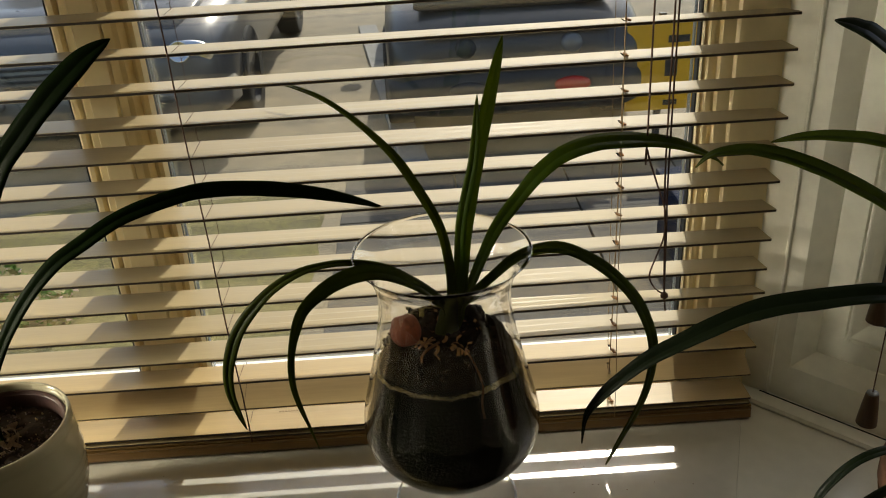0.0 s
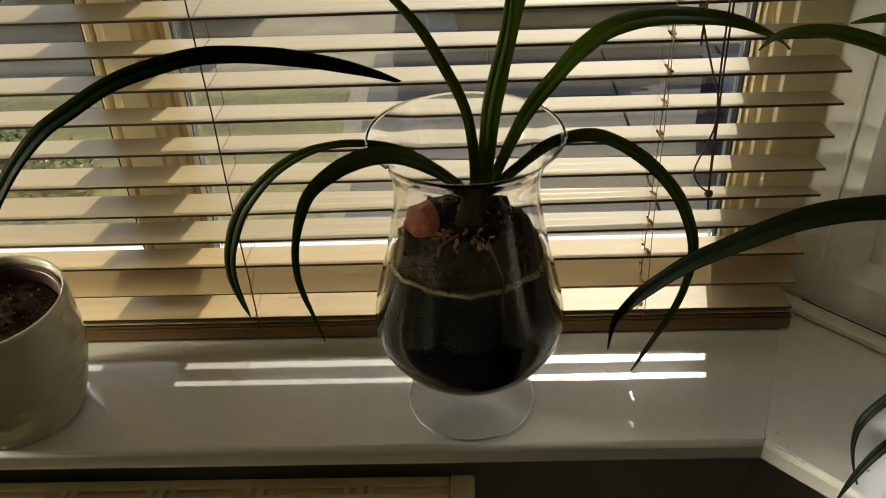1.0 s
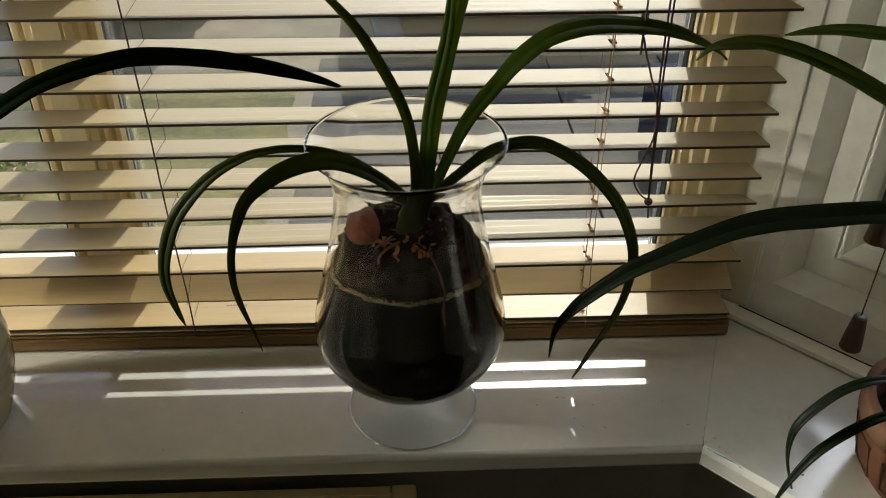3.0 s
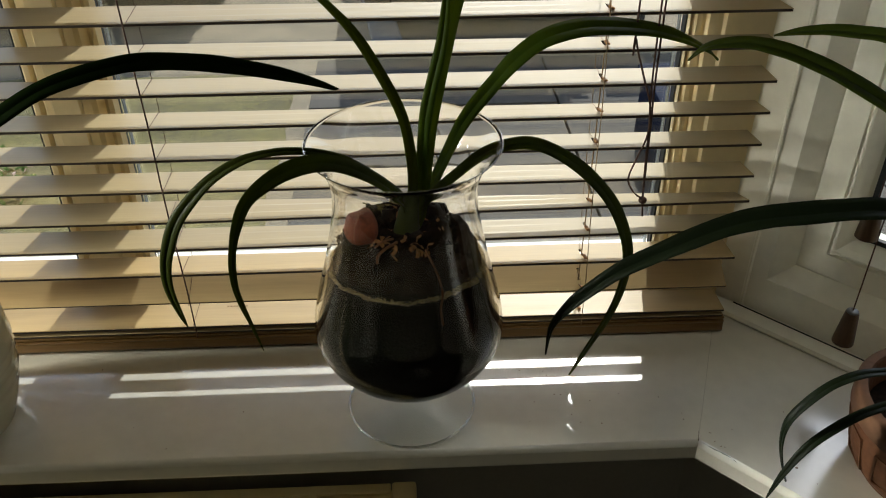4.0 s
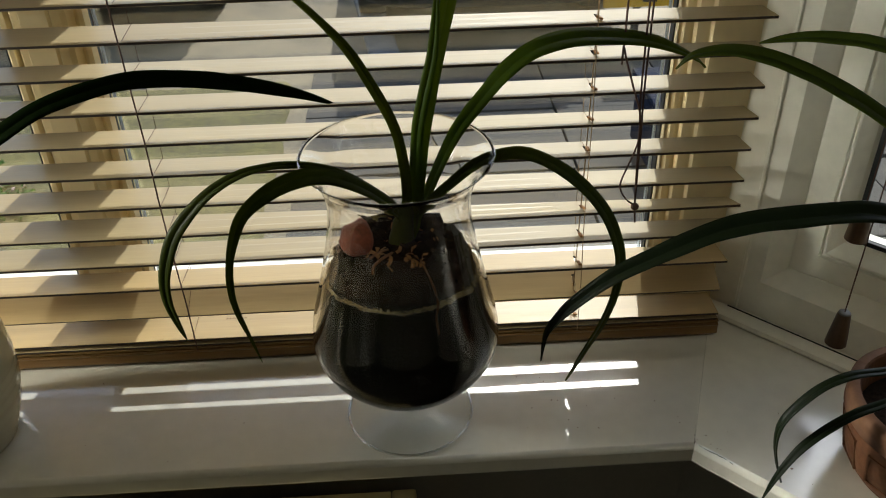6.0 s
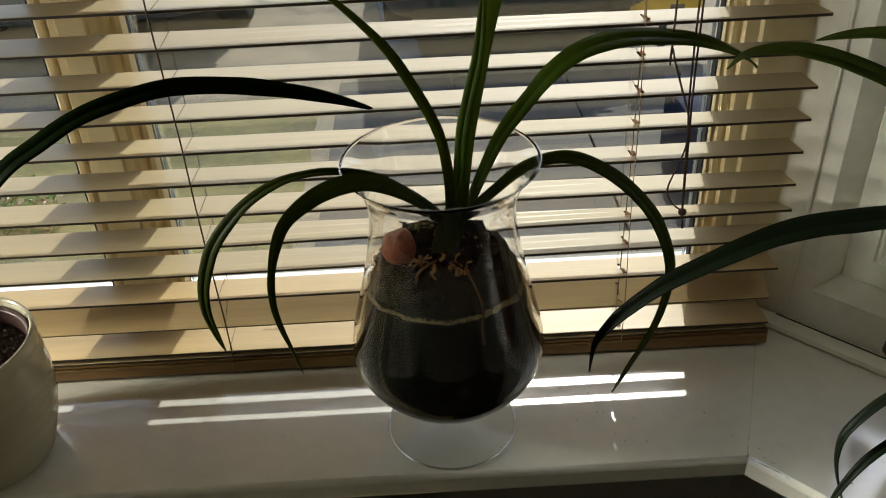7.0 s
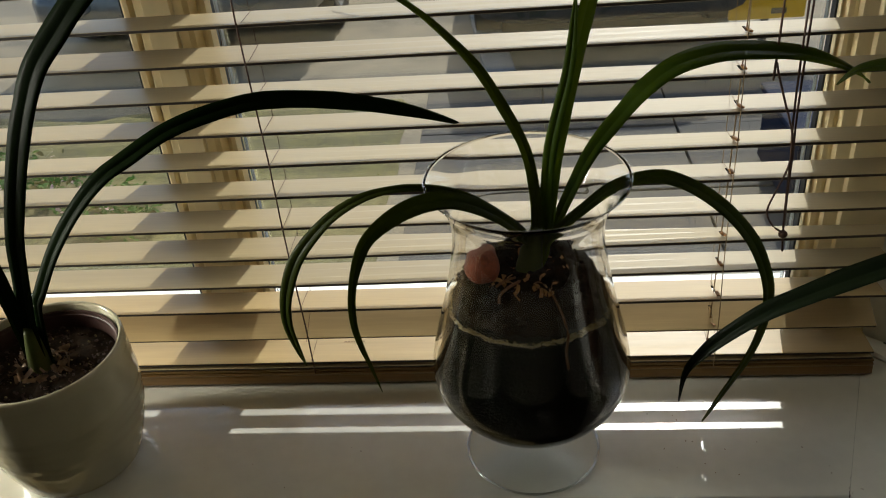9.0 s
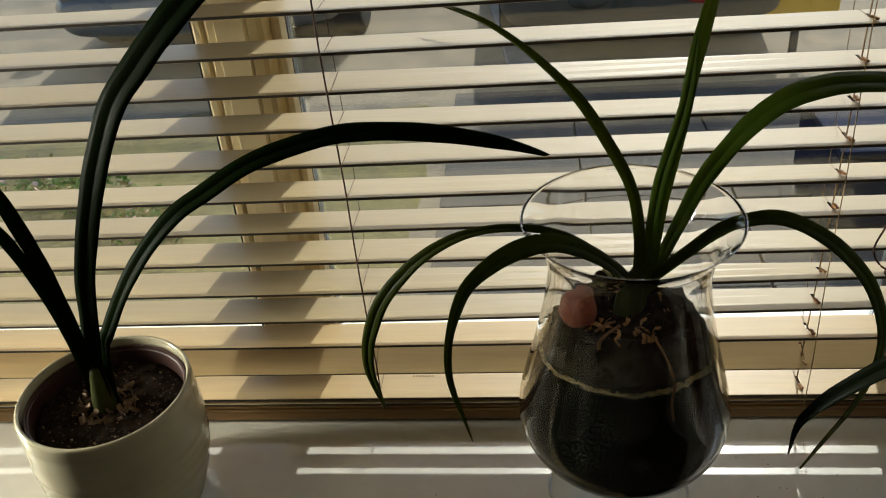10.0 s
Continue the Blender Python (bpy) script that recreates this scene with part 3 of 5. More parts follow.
# pull cords with their knot, in front of the slats
for pts in ([(0.274, -0.008, TOP - 0.06), (0.274, -0.010, 0.48), (0.277, -0.012, 0.32), (0.280, -0.012, 0.232)],
            [(0.268, -0.010, TOP - 0.06), (0.269, -0.012, 0.48), (0.275, -0.013, 0.32), (0.279, -0.013, 0.24), (0.283, -0.012, 0.204)],
            [(0.244, -0.008, TOP - 0.06), (0.246, -0.010, 0.477), (0.246, -0.012, 0.437), (0.259, -0.013, 0.394), (0.273, -0.013, 0.352), (0.274, -0.013, 0.316), (0.265, -0.013, 0.285), (0.2585, -0.013, 0.259), (0.267, -0.013, 0.240), (0.280, -0.012, 0.229)]):
    part("pull_cord", tube(bmesh.new(), pts, 0.0012, 6, 40), M_DARKCORD, blind, "dark brown pull cord")
bm = bmesh.new()
bmesh.ops.create_icosphere(bm, subdivisions=2, radius=0.0052)
ob = part("knot", bm, M_DARKCORD, blind, "knot in the pull cords", smooth=True)
ob.location = (0.280, -0.013, 0.228)

# ---- glass vase with its plant ----
VASE = Vector((-0.0105, -0.1147, 0))
vase = thing("glass_vase", "clear footed glass vase half full of dark soil, on a sill", "vase", VASE)
outer = [(0, 0.011), (0.012, 0.0105), (0.025, 0.0072), (0.0464, 0.0038), (0.0659, 0.0014), (0.0747, 0.0006), (0.0788, 0.0022), (0.0788, 0.0034), (0.0757, 0.004), (0.0566, 0.0052), (0.035, 0.0078), (0.019, 0.012), (0.013, 0.016), (0.0172, 0.0201), (0.0283, 0.0258), (0.0465, 0.0441), (0.0667, 0.0642), (0.0875, 0.0847), (0.0996, 0.1002), (0.1067, 0.1142), (0.1102, 0.1322), (0.1087, 0.1542), (0.1021, 0.1842), (0.092, 0.2242), (0.0839, 0.2622), (0.0794, 0.2892), (0.0776, 0.3112), (0.0794, 0.3292), (0.085, 0.346), (0.094, 0.3597), (0.1023, 0.3695)]
inner = [(0.1021, 0.3701), (0.0932, 0.3605), (0.0844, 0.3471), (0.078, 0.3304), (0.0761, 0.3112), (0.0778, 0.2892), (0.0824, 0.2622), (0.0905, 0.2242), (0.0996, 0.1842), (0.1062, 0.1542), (0.1076, 0.1322), (0.1041, 0.1152), (0.0973, 0.102), (0.0854, 0.0869), (0.0647, 0.0667), (0.0445, 0.0475), (0.0243, 0.031), (0, 0.0258)]


def smooth_profile(profile, n):
    return [(max(0.0, p.x), p.z) for p in spline([Vector((r, 0, z)) for r, z in profile], n)]


whole = smooth_profile(outer, 110)
bowl = [q for q in whole if q[1] > 0.0172 and (q[0] > 0.0135 or q[1] > 0.02)]
bowl = [(0.0, 0.0168), (0.010, 0.0169)] + [q for q in bowl if q[1] >= 0.0175]
part("bowl", lathe(bmesh.new(), bowl + smooth_profile(inner, 70), 96), M_GLASS, vase, "clear glass bowl", smooth=True)
part("rim", lathe(bmesh.new(), [(0.1022 + 0.0009 * math.cos(a * math.pi / 5), 0.3705 + 0.0009 * math.sin(a * math.pi / 5)) for a in range(10)], 110, closed=True), M_LIP, vase, "rounded glass lip", smooth=True)
part("foot", lathe(bmesh.new(), smooth_profile([(0.0, 0.0158), (0.0125, 0.0150), (0.019, 0.0115), (0.035, 0.0074), (0.055, 0.0048), (0.0757, 0.0038), (0.0788, 0.0032), (0.0788, 0.0018), (0.0757, 0.0008)], 60), 96), M_FOOT, vase, "thin clear glass foot", smooth=True)
part("foot_rim", lathe(bmesh.new(), [(0.0785 + 0.0015 * math.cos(a * math.pi / 5), 0.0020 + 0.0015 * math.sin(a * math.pi / 5)) for a in range(10)], 96, closed=True), M_FOOTRIM, vase, "rounded glass rim of the foot", smooth=True)
fill = [(r + 0.0009 if r else 0.0, z - 0.0007) for r, z in reversed(inner) if z < 0.130] + [(0.1058, 0.142), (0.1015, 0.160)] + [(0.0970, 0.1780), (0.0905, 0.2030), (0.0870, 0.2165), (0.0850, 0.2225)]


def roughen(bm, amount, freq, where=lambda v: True):
    for v in bm.verts:
        if where(v.co):
            v.co += Vector((noise.noise(v.co * freq), noise.noise(v.co * freq + Vector((7, 3, 1))), noise.noise(v.co * freq + Vector((2, 9, 5))))) * amount
    return bm


def soil_line(a):
    """How much the soil's edge stands over or under its mean, at the angle a round the vase."""
    return 0.0055 * max(0.0, -math.sin(a)) - 0.0035 * abs(math.cos(a)) + 0.0015 * math.sin(a * 5) + 0.0010 * math.sin(a * 13)


bm = roughen(lathe(bmesh.new(), smooth_profile(fill, 60) + [(0.078, 0.2255), (0.05, 0.226), (0.0, 0.226)], 96), 0.003, 60, lambda c: c.z > 0.214)
for v in bm.verts:
    if v.co.z > 0.200:
        v.co.z += soil_line(math.atan2(v.co.y, v.co.x)) * min(1.0, (v.co.z - 0.200) / 0.018)
part("soil", bm, M_SOIL, vase, "wet black potting soil", smooth=True)
mound = [(0.083, 0.215), (0.0805, 0.230), (0.076, 0.248), (0.068, 0.258), (0.055, 0.262), (0.035, 0.265), (0.018, 0.268), (0.0, 0.269)]
bm = lathe(bmesh.new(), smooth_profile(mound, 40), 120)
for v in bm.verts:
    r = v.co.xy.length
    k = max(0.0, min(1.0, (v.co.z - 0.217) / 0.03))
    side_low = 0.5 - 0.5 * v.co.y / max(r, 1e-4)
    v.co.z -= 0.016 * k * side_low * min(1, r / 0.05)
    v.co += Vector((noise.noise(v.co * 70), noise.noise(v.co * 70 + Vector((4, 0, 0))), noise.noise(v.co * 70 + Vector((0, 5, 0))))) * 0.007 * k
part("soil_mound", bm, M_SOILTOP, vase, "brown bark soil heaped round the stem", smooth=True)
part("condensation", lathe(bmesh.new(), smooth_profile([(0.0893, 0.2250), (0.0878, 0.2320), (0.0808, 0.2630), (0.0764, 0.2870)], 24), 72), M_HAZE, vase, "misted inside of the glass", smooth=True)
rng = random.Random(4)
bm = bmesh.new()
for k in range(1500):
    a = rng.uniform(0, 2 * math.pi)
    r = 0.0862 + rng.uniform(-0.0025, 0.0012)
    s = rng.uniform(0.0005, 0.0015)
    z = 0.2228 + soil_line(a) + abs(rng.gauss(0, 0.0034 if -1.1 < a - 2 * math.pi * (a > math.pi) < 0.3 else 0.0014)) - 0.0010
    bmesh.ops.create_icosphere(bm, subdivisions=1, radius=1, matrix=pose(r * math.cos(a), r * math.sin(a), z, rng.uniform(0, 90), rng.uniform(0, 90), 0) @ Matrix.Diagonal((s * 1.6, s, s * 0.7, 1)))
tagged(part("grit", bm, M_CRUMB, vase, "pale grit along the soil line"), kind="stuff")
bm = bmesh.new()
bmesh.ops.create_icosphere(bm, subdivisions=4, radius=0.0195)
roughen(bm, 0.0028, 75)
ob = part("clay_ball", bm, M_CLAY, vase, "rough red-brown clay ball on the soil", smooth=True)
ob.location = (-0.048, -0.008, 0.272)
bm = bmesh.new()
for k in range(46):
    a, r = rng.uniform(0, 2 * math.pi), rng.uniform(0.016, 0.045)
    z = 0.270 - 0.008 * (r / 0.045) - 0.011 * (0.5 - 0.5 * math.sin(a)) + rng.uniform(0, 0.004)
    s = rng.uniform(0.0012, 0.0036)
    made = bmesh.ops.create_grid(bm, x_segments=2, y_segments=2, size=s, matrix=pose(r * math.cos(a), r * math.sin(a), z, rng.uniform(-60, 60), rng.uniform(-60, 60), rng.uniform(0, 180)) @ Matrix.Diagonal((1.5, 0.7, 1, 1)))
    for v in made["verts"]:
        v.co.z += rng.uniform(-0.0015, 0.0015)
for k in range(13):
    a, r = rng.uniform(-2.7, -0.5), rng.uniform(0.018, 0.046)
    s = rng.uniform(0.0024, 0.0048)
    m = pose(r * math.cos(a), r * math.sin(a), 0.268 - 0.010 * (r / 0.046) + rng.uniform(0, 0.005), rng.uniform(-70, 70), rng.uniform(-50, 50), rng.uniform(0, 180))
    made = bmesh.ops.create_grid(bm, x_segments=4, y_segments=2, size=s, matrix=Matrix.Diagonal((1.3, 0.55, 1, 1)))
    for v in made["verts"]:
        v.co = m @ Vector((v.co.x, v.co.y, 0.35 * s * math.cos(v.co.x / s * 2.0) + rng.uniform(-0.0008, 0.0008)))
tagged(part("husk", bm, M_HUSK, vase, "dry papery husks round the bulb"), kind="stuff")
bm = bmesh.new()
for k in range(260):
    a, r = rng.uniform(0, 2 * math.pi), 0.076 * math.sqrt(rng.random())
    z = 0.268 - 0.010 * (r / 0.06) ** 2 - 0.015 * (0.5 - 0.5 * math.sin(a)) * min(1, r / 0.05) + rng.uniform(-0.002, 0.002)
    s = rng.uniform(0.0012, 0.0042)
    bmesh.ops.create_icosphere(bm, subdivisions=1, radius=1, matrix=pose(r * math.cos(a), r * math.sin(a), z, rng.uniform(0, 90), rng.uniform(0, 90), rng.uniform(0, 90)) @ Matrix.Diagonal((s * 1.5, s, s * 0.8, 1)))
tagged(part("soil_clump", bm, M_SOILTOP, vase, "dark clumps of bark"), kind="stuff")
bm = bmesh.new()
for k in range(26):
    a, r = rng.uniform(1.5, 2.4), rng.uniform(0.045, 0.072)
    s = rng.uniform(0.0012, 0.003)
    bmesh.ops.create_icosphere(bm, subdivisions=1, radius=1, matrix=pose(r * math.cos(a), r * math.sin(a), 0.260 + rng.uniform(-0.002, 0.004), rng.uniform(0, 90), rng.uniform(0, 90), 0) @ Matrix.Diagonal((s * 1.6, s, s * 0.8, 1)))
tagged(part("moss_crumb", bm, material("dry_moss", (0.22, 0.17, 0.04), rough=0.95, vary=0.4, scale=90, bump=0.4, fine=300), vase, "yellowish dry moss"), kind="stuff")
M_ROOT = material("orange_root", (0.15, 0.060, 0.016), rough=0.8, vary=0.3, scale=60, bump=0.3, fine=300)
for pts, r in (([(0.020, -0.040, 0.262), (0.030, -0.068, 0.254), (0.036, -0.0795, 0.235), (0.034, -0.0838, 0.216), (0.036, -0.0885, 0.198)], 0.0013),
               ([(-0.010, -0.030, 0.266), (-0.022, -0.040, 0.265), (-0.030, -0.046, 0.260), (-0.031, -0.050, 0.253)], 0.0016), ([(-0.014, -0.026, 0.268), (-0.024, -0.032, 0.269), (-0.034, -0.036, 0.264)], 0.0013)):
    part("root", tube(bmesh.new(), pts, r, 6, 20), M_ROOT, vase, "orange-brown root", smooth=True)


def leaf(points, width, parent, face=0.0, fold=0.10, twist=0.0, n=46, mat=None, narrow=0.35, tip=0.18, grow=0.45, slim=1.0, rise=0.8, label="", name="leaf"):
    """A strap leaf along a smooth line: folded along its middle, tapered at the tip, with thickness. face, twist: degrees it is turned about its line at the base, and more towards the tip."""
    base = Vector(parent.location)
    pts = spline(points, n)
    rows = []
    for i, p in enumerate(pts):
        s = i / (n - 1)
        t = (pts[min(i + 1, n - 1)] - pts[max(i - 1, 0)]).normalized()
        flat = Vector((points[-1][0] - points[0][0], points[-1][1] - points[0][1], 0))
        across = flat.cross(Vector((0, 0, 1))).normalized()
        across = (across - t * across.dot(t)).normalized()
        turn = Matrix.Rotation(radians(face + twist * s), 3, t)
        across = turn @ across
        up = across.cross(t).normalized()
        w = width * (narrow + (1 - narrow) * min(1, s / grow) ** rise) * (1 - (1 - slim) * max(0.0, min(1.0, (s - 0.45) / 0.25))) * (1 if s < 1 - tip * 2.2 else max(0.03, max(0.0, 1 - ((s - (1 - tip * 2.2)) / (tip * 2.2)) ** 2.1) ** 0.72))
        dip = fold * (1.1 - 0.6 * s)
        ripple = 1 + 0.02 * math.sin(i * 0.9 + points[0][0] * 50)
        row = []
        for q in (-1, -0.55, -0.08, 0, 0.08, 0.55, 1):
            row.append(p + across * q * w * 0.5 * ripple + up * ((abs(q) - 0.5) * dip * w * 0.5 - (0.0006 if abs(q) < 0.05 else 0)) - base)
        rows.append((row, up))
    bm = bmesh.new()
    th = 0.0011
    tops = [[bm.verts.new(v + u * th * 0.5) for v in row] for row, u in rows]
    lows = [[bm.verts.new(v - u * th * (0.5 if k in (0, 6) else 0.9)) for k, v in enumerate(row)] for row, u in rows]
    for a, b in zip(tops, tops[1:]):
        for k in range(6):
            bm.faces.new((a[k], a[k + 1], b[k + 1], b[k]))
    for a, b in zip(lows, lows[1:]):
        for k in range(6):
            bm.faces.new((a[k + 1], a[k], b[k], b[k + 1]))
    for i in range(n - 1):
        bm.faces.new((tops[i][0], tops[i + 1][0], lows[i + 1][0], lows[i][0]))
        bm.faces.new((tops[i + 1][6], tops[i][6], lows[i][6], lows[i + 1][6]))
    bm.faces.new(tops[0] + lows[0][::-1])
    bm.faces.new(tops[-1][::-1] + lows[-1])
    bmesh.ops.recalc_face_normals(bm, faces=bm.faces[:])
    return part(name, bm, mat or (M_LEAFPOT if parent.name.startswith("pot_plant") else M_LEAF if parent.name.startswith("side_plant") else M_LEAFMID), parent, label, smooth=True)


plant = thing("strap_leaf_plant", "green strap-leaved plant with arching leaves growing in the glass vase", "houseplant", VASE + Vector((0, 0, 0.255)))
leaf([(-0.006, -0.114, 0.262), (-0.002, -0.118, 0.313), (-0.003, -0.117, 0.355), (-0.012, -0.109, 0.400), (-0.037, -0.086, 0.443), (-0.057, -0.068, 0.469), (-0.082, -0.047, 0.490), (-0.112, -0.019, 0.508), (-0.146, 0.012, 0.521), (-0.189, 0.050, 0.527), (-0.207, 0.067, 0.526)], 0.0112, plant, face=-48, twist=44, narrow=0.95, slim=0.62, tip=0.10, mat=M_LEAFDROOP, label="narrow leaf bending through the slats")
leaf([(-0.003, -0.113, 0.262), (0.010, -0.113, 0.310), (0.018, -0.107, 0.377), (0.031, -0.096, 0.446), (0.048, -0.058, 0.504), (0.072, -0.029, 0.588)], 0.0250, plant, face=82, narrow=0.50, grow=0.95, rise=1.5, tip=0.10, mat=M_LEAFYOUNG, label="tall upright leaf")
leaf([(-0.004, -0.115, 0.262), (0.006, -0.116, 0.312), (0.013, -0.117, 0.400), (0.030, -0.117, 0.480), (0.036, -0.118, 0.551)], 0.013, plant, face=75, narrow=0.9, tip=0.2, mat=M_LEAFYOUNG, label="young narrow leaf")
leaf([(0.000, -0.112, 0.262), (0.019, -0.107, 0.312), (0.043, -0.091, 0.359), (0.061, -0.067, 0.377), (0.088, -0.040, 0.397), (0.113, -0.033, 0.423), (0.144, -0.027, 0.443), (0.184, -0.022, 0.452), (0.224, -0.021, 0.452), (0.265, -0.021, 0.447), (0.297, -0.029, 0.439), (0.327, -0.021, 0.422), (0.340, -0.017, 0.410)], 0.031, plant, face=28, twist=-20, narrow=0.36, grow=0.6, rise=1.2, tip=0.13, n=56, mat=M_LEAFYOUNG, label="broad arching leaf")
leaf([(-0.002, -0.114, 0.262), (0.010, -0.115, 0.295), (0.027, -0.115, 0.314), (0.044, -0.115, 0.330), (0.071, -0.115, 0.353), (0.098, -0.116, 0.364), (0.126, -0.116, 0.364), (0.157, -0.117, 0.349), (0.187, -0.117, 0.324), (0.214, -0.117, 0.290), (0.231, -0.118, 0.253), (0.239, -0.118, 0.218), (0.237, -0.118, 0.176), (0.226, -0.118, 0.132), (0.205, -0.117, 0.081), (0.187, -0.117, 0.038)], 0.0150, plant, face=34, twist=20, narrow=0.6, slim=1.2, tip=0.07, n=60, mat=M_LEAFDROOP, label="leaf drooping to the window board")
leaf([(-0.008, -0.114, 0.262), (-0.012, -0.118, 0.295), (-0.020, -0.122, 0.312), (-0.039, -0.133, 0.336), (-0.064, -0.147, 0.359), (-0.088, -0.161, 0.373), (-0.112, -0.175, 0.377), (-0.136, -0.189, 0.372), (-0.159, -0.202, 0.357), (-0.171, -0.209, 0.333), (-0.179, -0.213, 0.302), (-0.181, -0.215, 0.271), (-0.178, -0.213, 0.242), (-0.172, -0.209, 0.210), (-0.165, -0.205, 0.172)], 0.0185, plant, face=-34, twist=-70, narrow=0.65, slim=0.44, n=60, label="drooping leaf with a twisted tip")
leaf([(-0.008, -0.113, 0.262), (-0.009, -0.114, 0.292), (-0.015, -0.115, 0.308), (-0.039, -0.117, 0.331), (-0.066, -0.119, 0.351), (-0.092, -0.121, 0.362), (-0.118, -0.124, 0.367), (-0.144, -0.126, 0.367), (-0.174, -0.128, 0.360), (-0.206, -0.131, 0.342), (-0.232, -0.133, 0.317), (-0.251, -0.135, 0.292), (-0.263, -0.136, 0.265), (-0.271, -0.137, 0.237), (-0.273, -0.137, 0.207), (-0.268, -0.136, 0.175), (-0.262, -0.136, 0.151)], 0.0080, plant, face=-14, twist=-72, narrow=0.9, slim=2.1, n=60, label="narrow drooping leaf")
bm = tube(bmesh.new(), [(0, 0, -0.004), (0.001, 0, 0.012), (0.005, 0, 0.034), (0.010, 0, 0.058)], lambda s: 0.0160 - 0.010 * s ** 1.5, 16, 12)
part("leaf_base", bm, M_SHEATH, plant, "dull green sheathed leaf base", smooth=True)

# ---- cream pot with its plant ----
POT = Vector((-0.580, -0.121, 0))
pot = thing("cream_pot", "cream glazed ceramic pot with faint ridges, standing on the window board", "plant pot", POT)
pot_out = [(0.0, 0.0), (0.066, 0.0), (0.0735, 0.0022), (0.0775, 0.010), (0.0885, 0.043), (0.0950, 0.075), (0.0972, 0.105), (0.0972, 0.130), (0.0960, 0.155), (0.0955, 0.1655), (0.0945, 0.1695), (0.0922, 0.1710), (0.0902, 0.1695), (0.0895, 0.165), (0.0890, 0.12), (0.080, 0.03), (0.0, 0.02)]
prof = smooth_profile(pot_out, 110)
prof = [(r + (0.0007 * math.sin(z * 260 + 4 * math.sin(z * 70)) if 0.02 < z < 0.155 and r > 0.091 else 0), z) for r, z in prof]
part("body", lathe(bmesh.new(), prof, 96), M_POT, pot, smooth=True)
part("inner_pot", lathe(bmesh.new(), [(0.0, 0.03), (0.068, 0.03), (0.0858, 0.1610), (0.0876, 0.1615), (0.0874, 0.159), (0.0846, 0.156), (0.070, 0.036), (0.0, 0.036)], 72), M_INNERPOT, pot, "brown plastic nursery pot", smooth=False)
bm = lathe(bmesh.new(), [(0.0, 0.04), (0.068, 0.04), (0.0825, 0.138), (0.079, 0.1395), (0.066, 0.141), (0.05, 0.142), (0.035, 0.144), (0.02, 0.145), (0.01, 0.145), (0.0, 0.145)], 110)
part("soil", roughen(bm, 0.006, 75, lambda c: c.z > 0.135 and c.xy.length < 0.080), M_SOILTOP, pot, "dry crumbly soil", smooth=True)
rng = random.Random(11)
bm = bmesh.new()
for k in range(420):
    a, r = rng.uniform(0, 2 * math.pi), 0.078 * math.sqrt(rng.random())
    s = rng.uniform(0.0006, 0.0024)
    z = 0.139 + 0.005 * (1 - r / 0.078) + rng.uniform(-0.001, 0.003)
    bmesh.ops.create_icosphere(bm, subdivisions=1, radius=1, matrix=pose(r * math.cos(a), r * math.sin(a), z, rng.uniform(0, 90), rng.uniform(0, 90), rng.uniform(0, 90)) @ Matrix.Diagonal((s * 1.5, s, s * 0.7, 1)))
tagged(part("bark_crumb", bm, material("bark_crumbs", (0.060, 0.033, 0.024), rough=0.7, vary=0.5, scale=120, bump=0.3, fine=400), pot, "bark chips and grit"), kind="stuff")

bm = bmesh.new()
for k in range(60):
    a, r = rng.uniform(0, 2 * math.pi), 0.076 * math.sqrt(rng.random())
    s = rng.uniform(0.0005, 0.0016)
    bmesh.ops.create_icosphere(bm, subdivisions=1, radius=1, matrix=pose(r * math.cos(a), r * math.sin(a), 0.1415 + 0.005 * (1 - r / 0.078) + rng.uniform(0, 0.003), rng.uniform(0, 90), rng.uniform(0, 90), 0) @ Matrix.Diagonal((s * 1.4, s, s * 0.7, 1)))
tagged(part("grit", bm, M_CRUMB, pot, "pale grit on the soil"), kind="stuff")
plant2 = thing("pot_plant", "dark green strap-leaved plant with long arching leaves in the cream pot", "houseplant", POT + Vector((-0.004, 0, 0.126)))
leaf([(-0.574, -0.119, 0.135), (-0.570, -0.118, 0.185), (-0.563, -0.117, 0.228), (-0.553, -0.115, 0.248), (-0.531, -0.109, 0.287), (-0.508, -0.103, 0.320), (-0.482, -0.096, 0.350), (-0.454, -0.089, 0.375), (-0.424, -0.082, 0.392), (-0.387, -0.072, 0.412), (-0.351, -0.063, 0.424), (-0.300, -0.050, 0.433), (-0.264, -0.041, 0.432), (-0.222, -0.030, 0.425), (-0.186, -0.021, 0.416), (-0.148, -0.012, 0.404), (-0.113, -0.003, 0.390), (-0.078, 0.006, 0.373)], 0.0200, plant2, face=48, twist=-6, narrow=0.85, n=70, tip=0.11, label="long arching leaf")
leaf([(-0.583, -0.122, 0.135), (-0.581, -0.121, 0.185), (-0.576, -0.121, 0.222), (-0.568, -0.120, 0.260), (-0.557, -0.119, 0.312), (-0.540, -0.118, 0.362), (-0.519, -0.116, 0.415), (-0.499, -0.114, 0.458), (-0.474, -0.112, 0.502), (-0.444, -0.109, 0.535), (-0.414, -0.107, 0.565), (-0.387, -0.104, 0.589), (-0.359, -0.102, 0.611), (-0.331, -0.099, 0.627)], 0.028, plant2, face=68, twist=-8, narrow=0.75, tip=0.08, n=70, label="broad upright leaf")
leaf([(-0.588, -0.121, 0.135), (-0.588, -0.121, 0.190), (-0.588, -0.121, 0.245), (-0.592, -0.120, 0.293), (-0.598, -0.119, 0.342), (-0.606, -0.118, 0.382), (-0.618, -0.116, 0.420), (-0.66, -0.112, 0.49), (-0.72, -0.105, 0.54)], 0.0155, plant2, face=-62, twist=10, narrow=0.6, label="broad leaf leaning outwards")
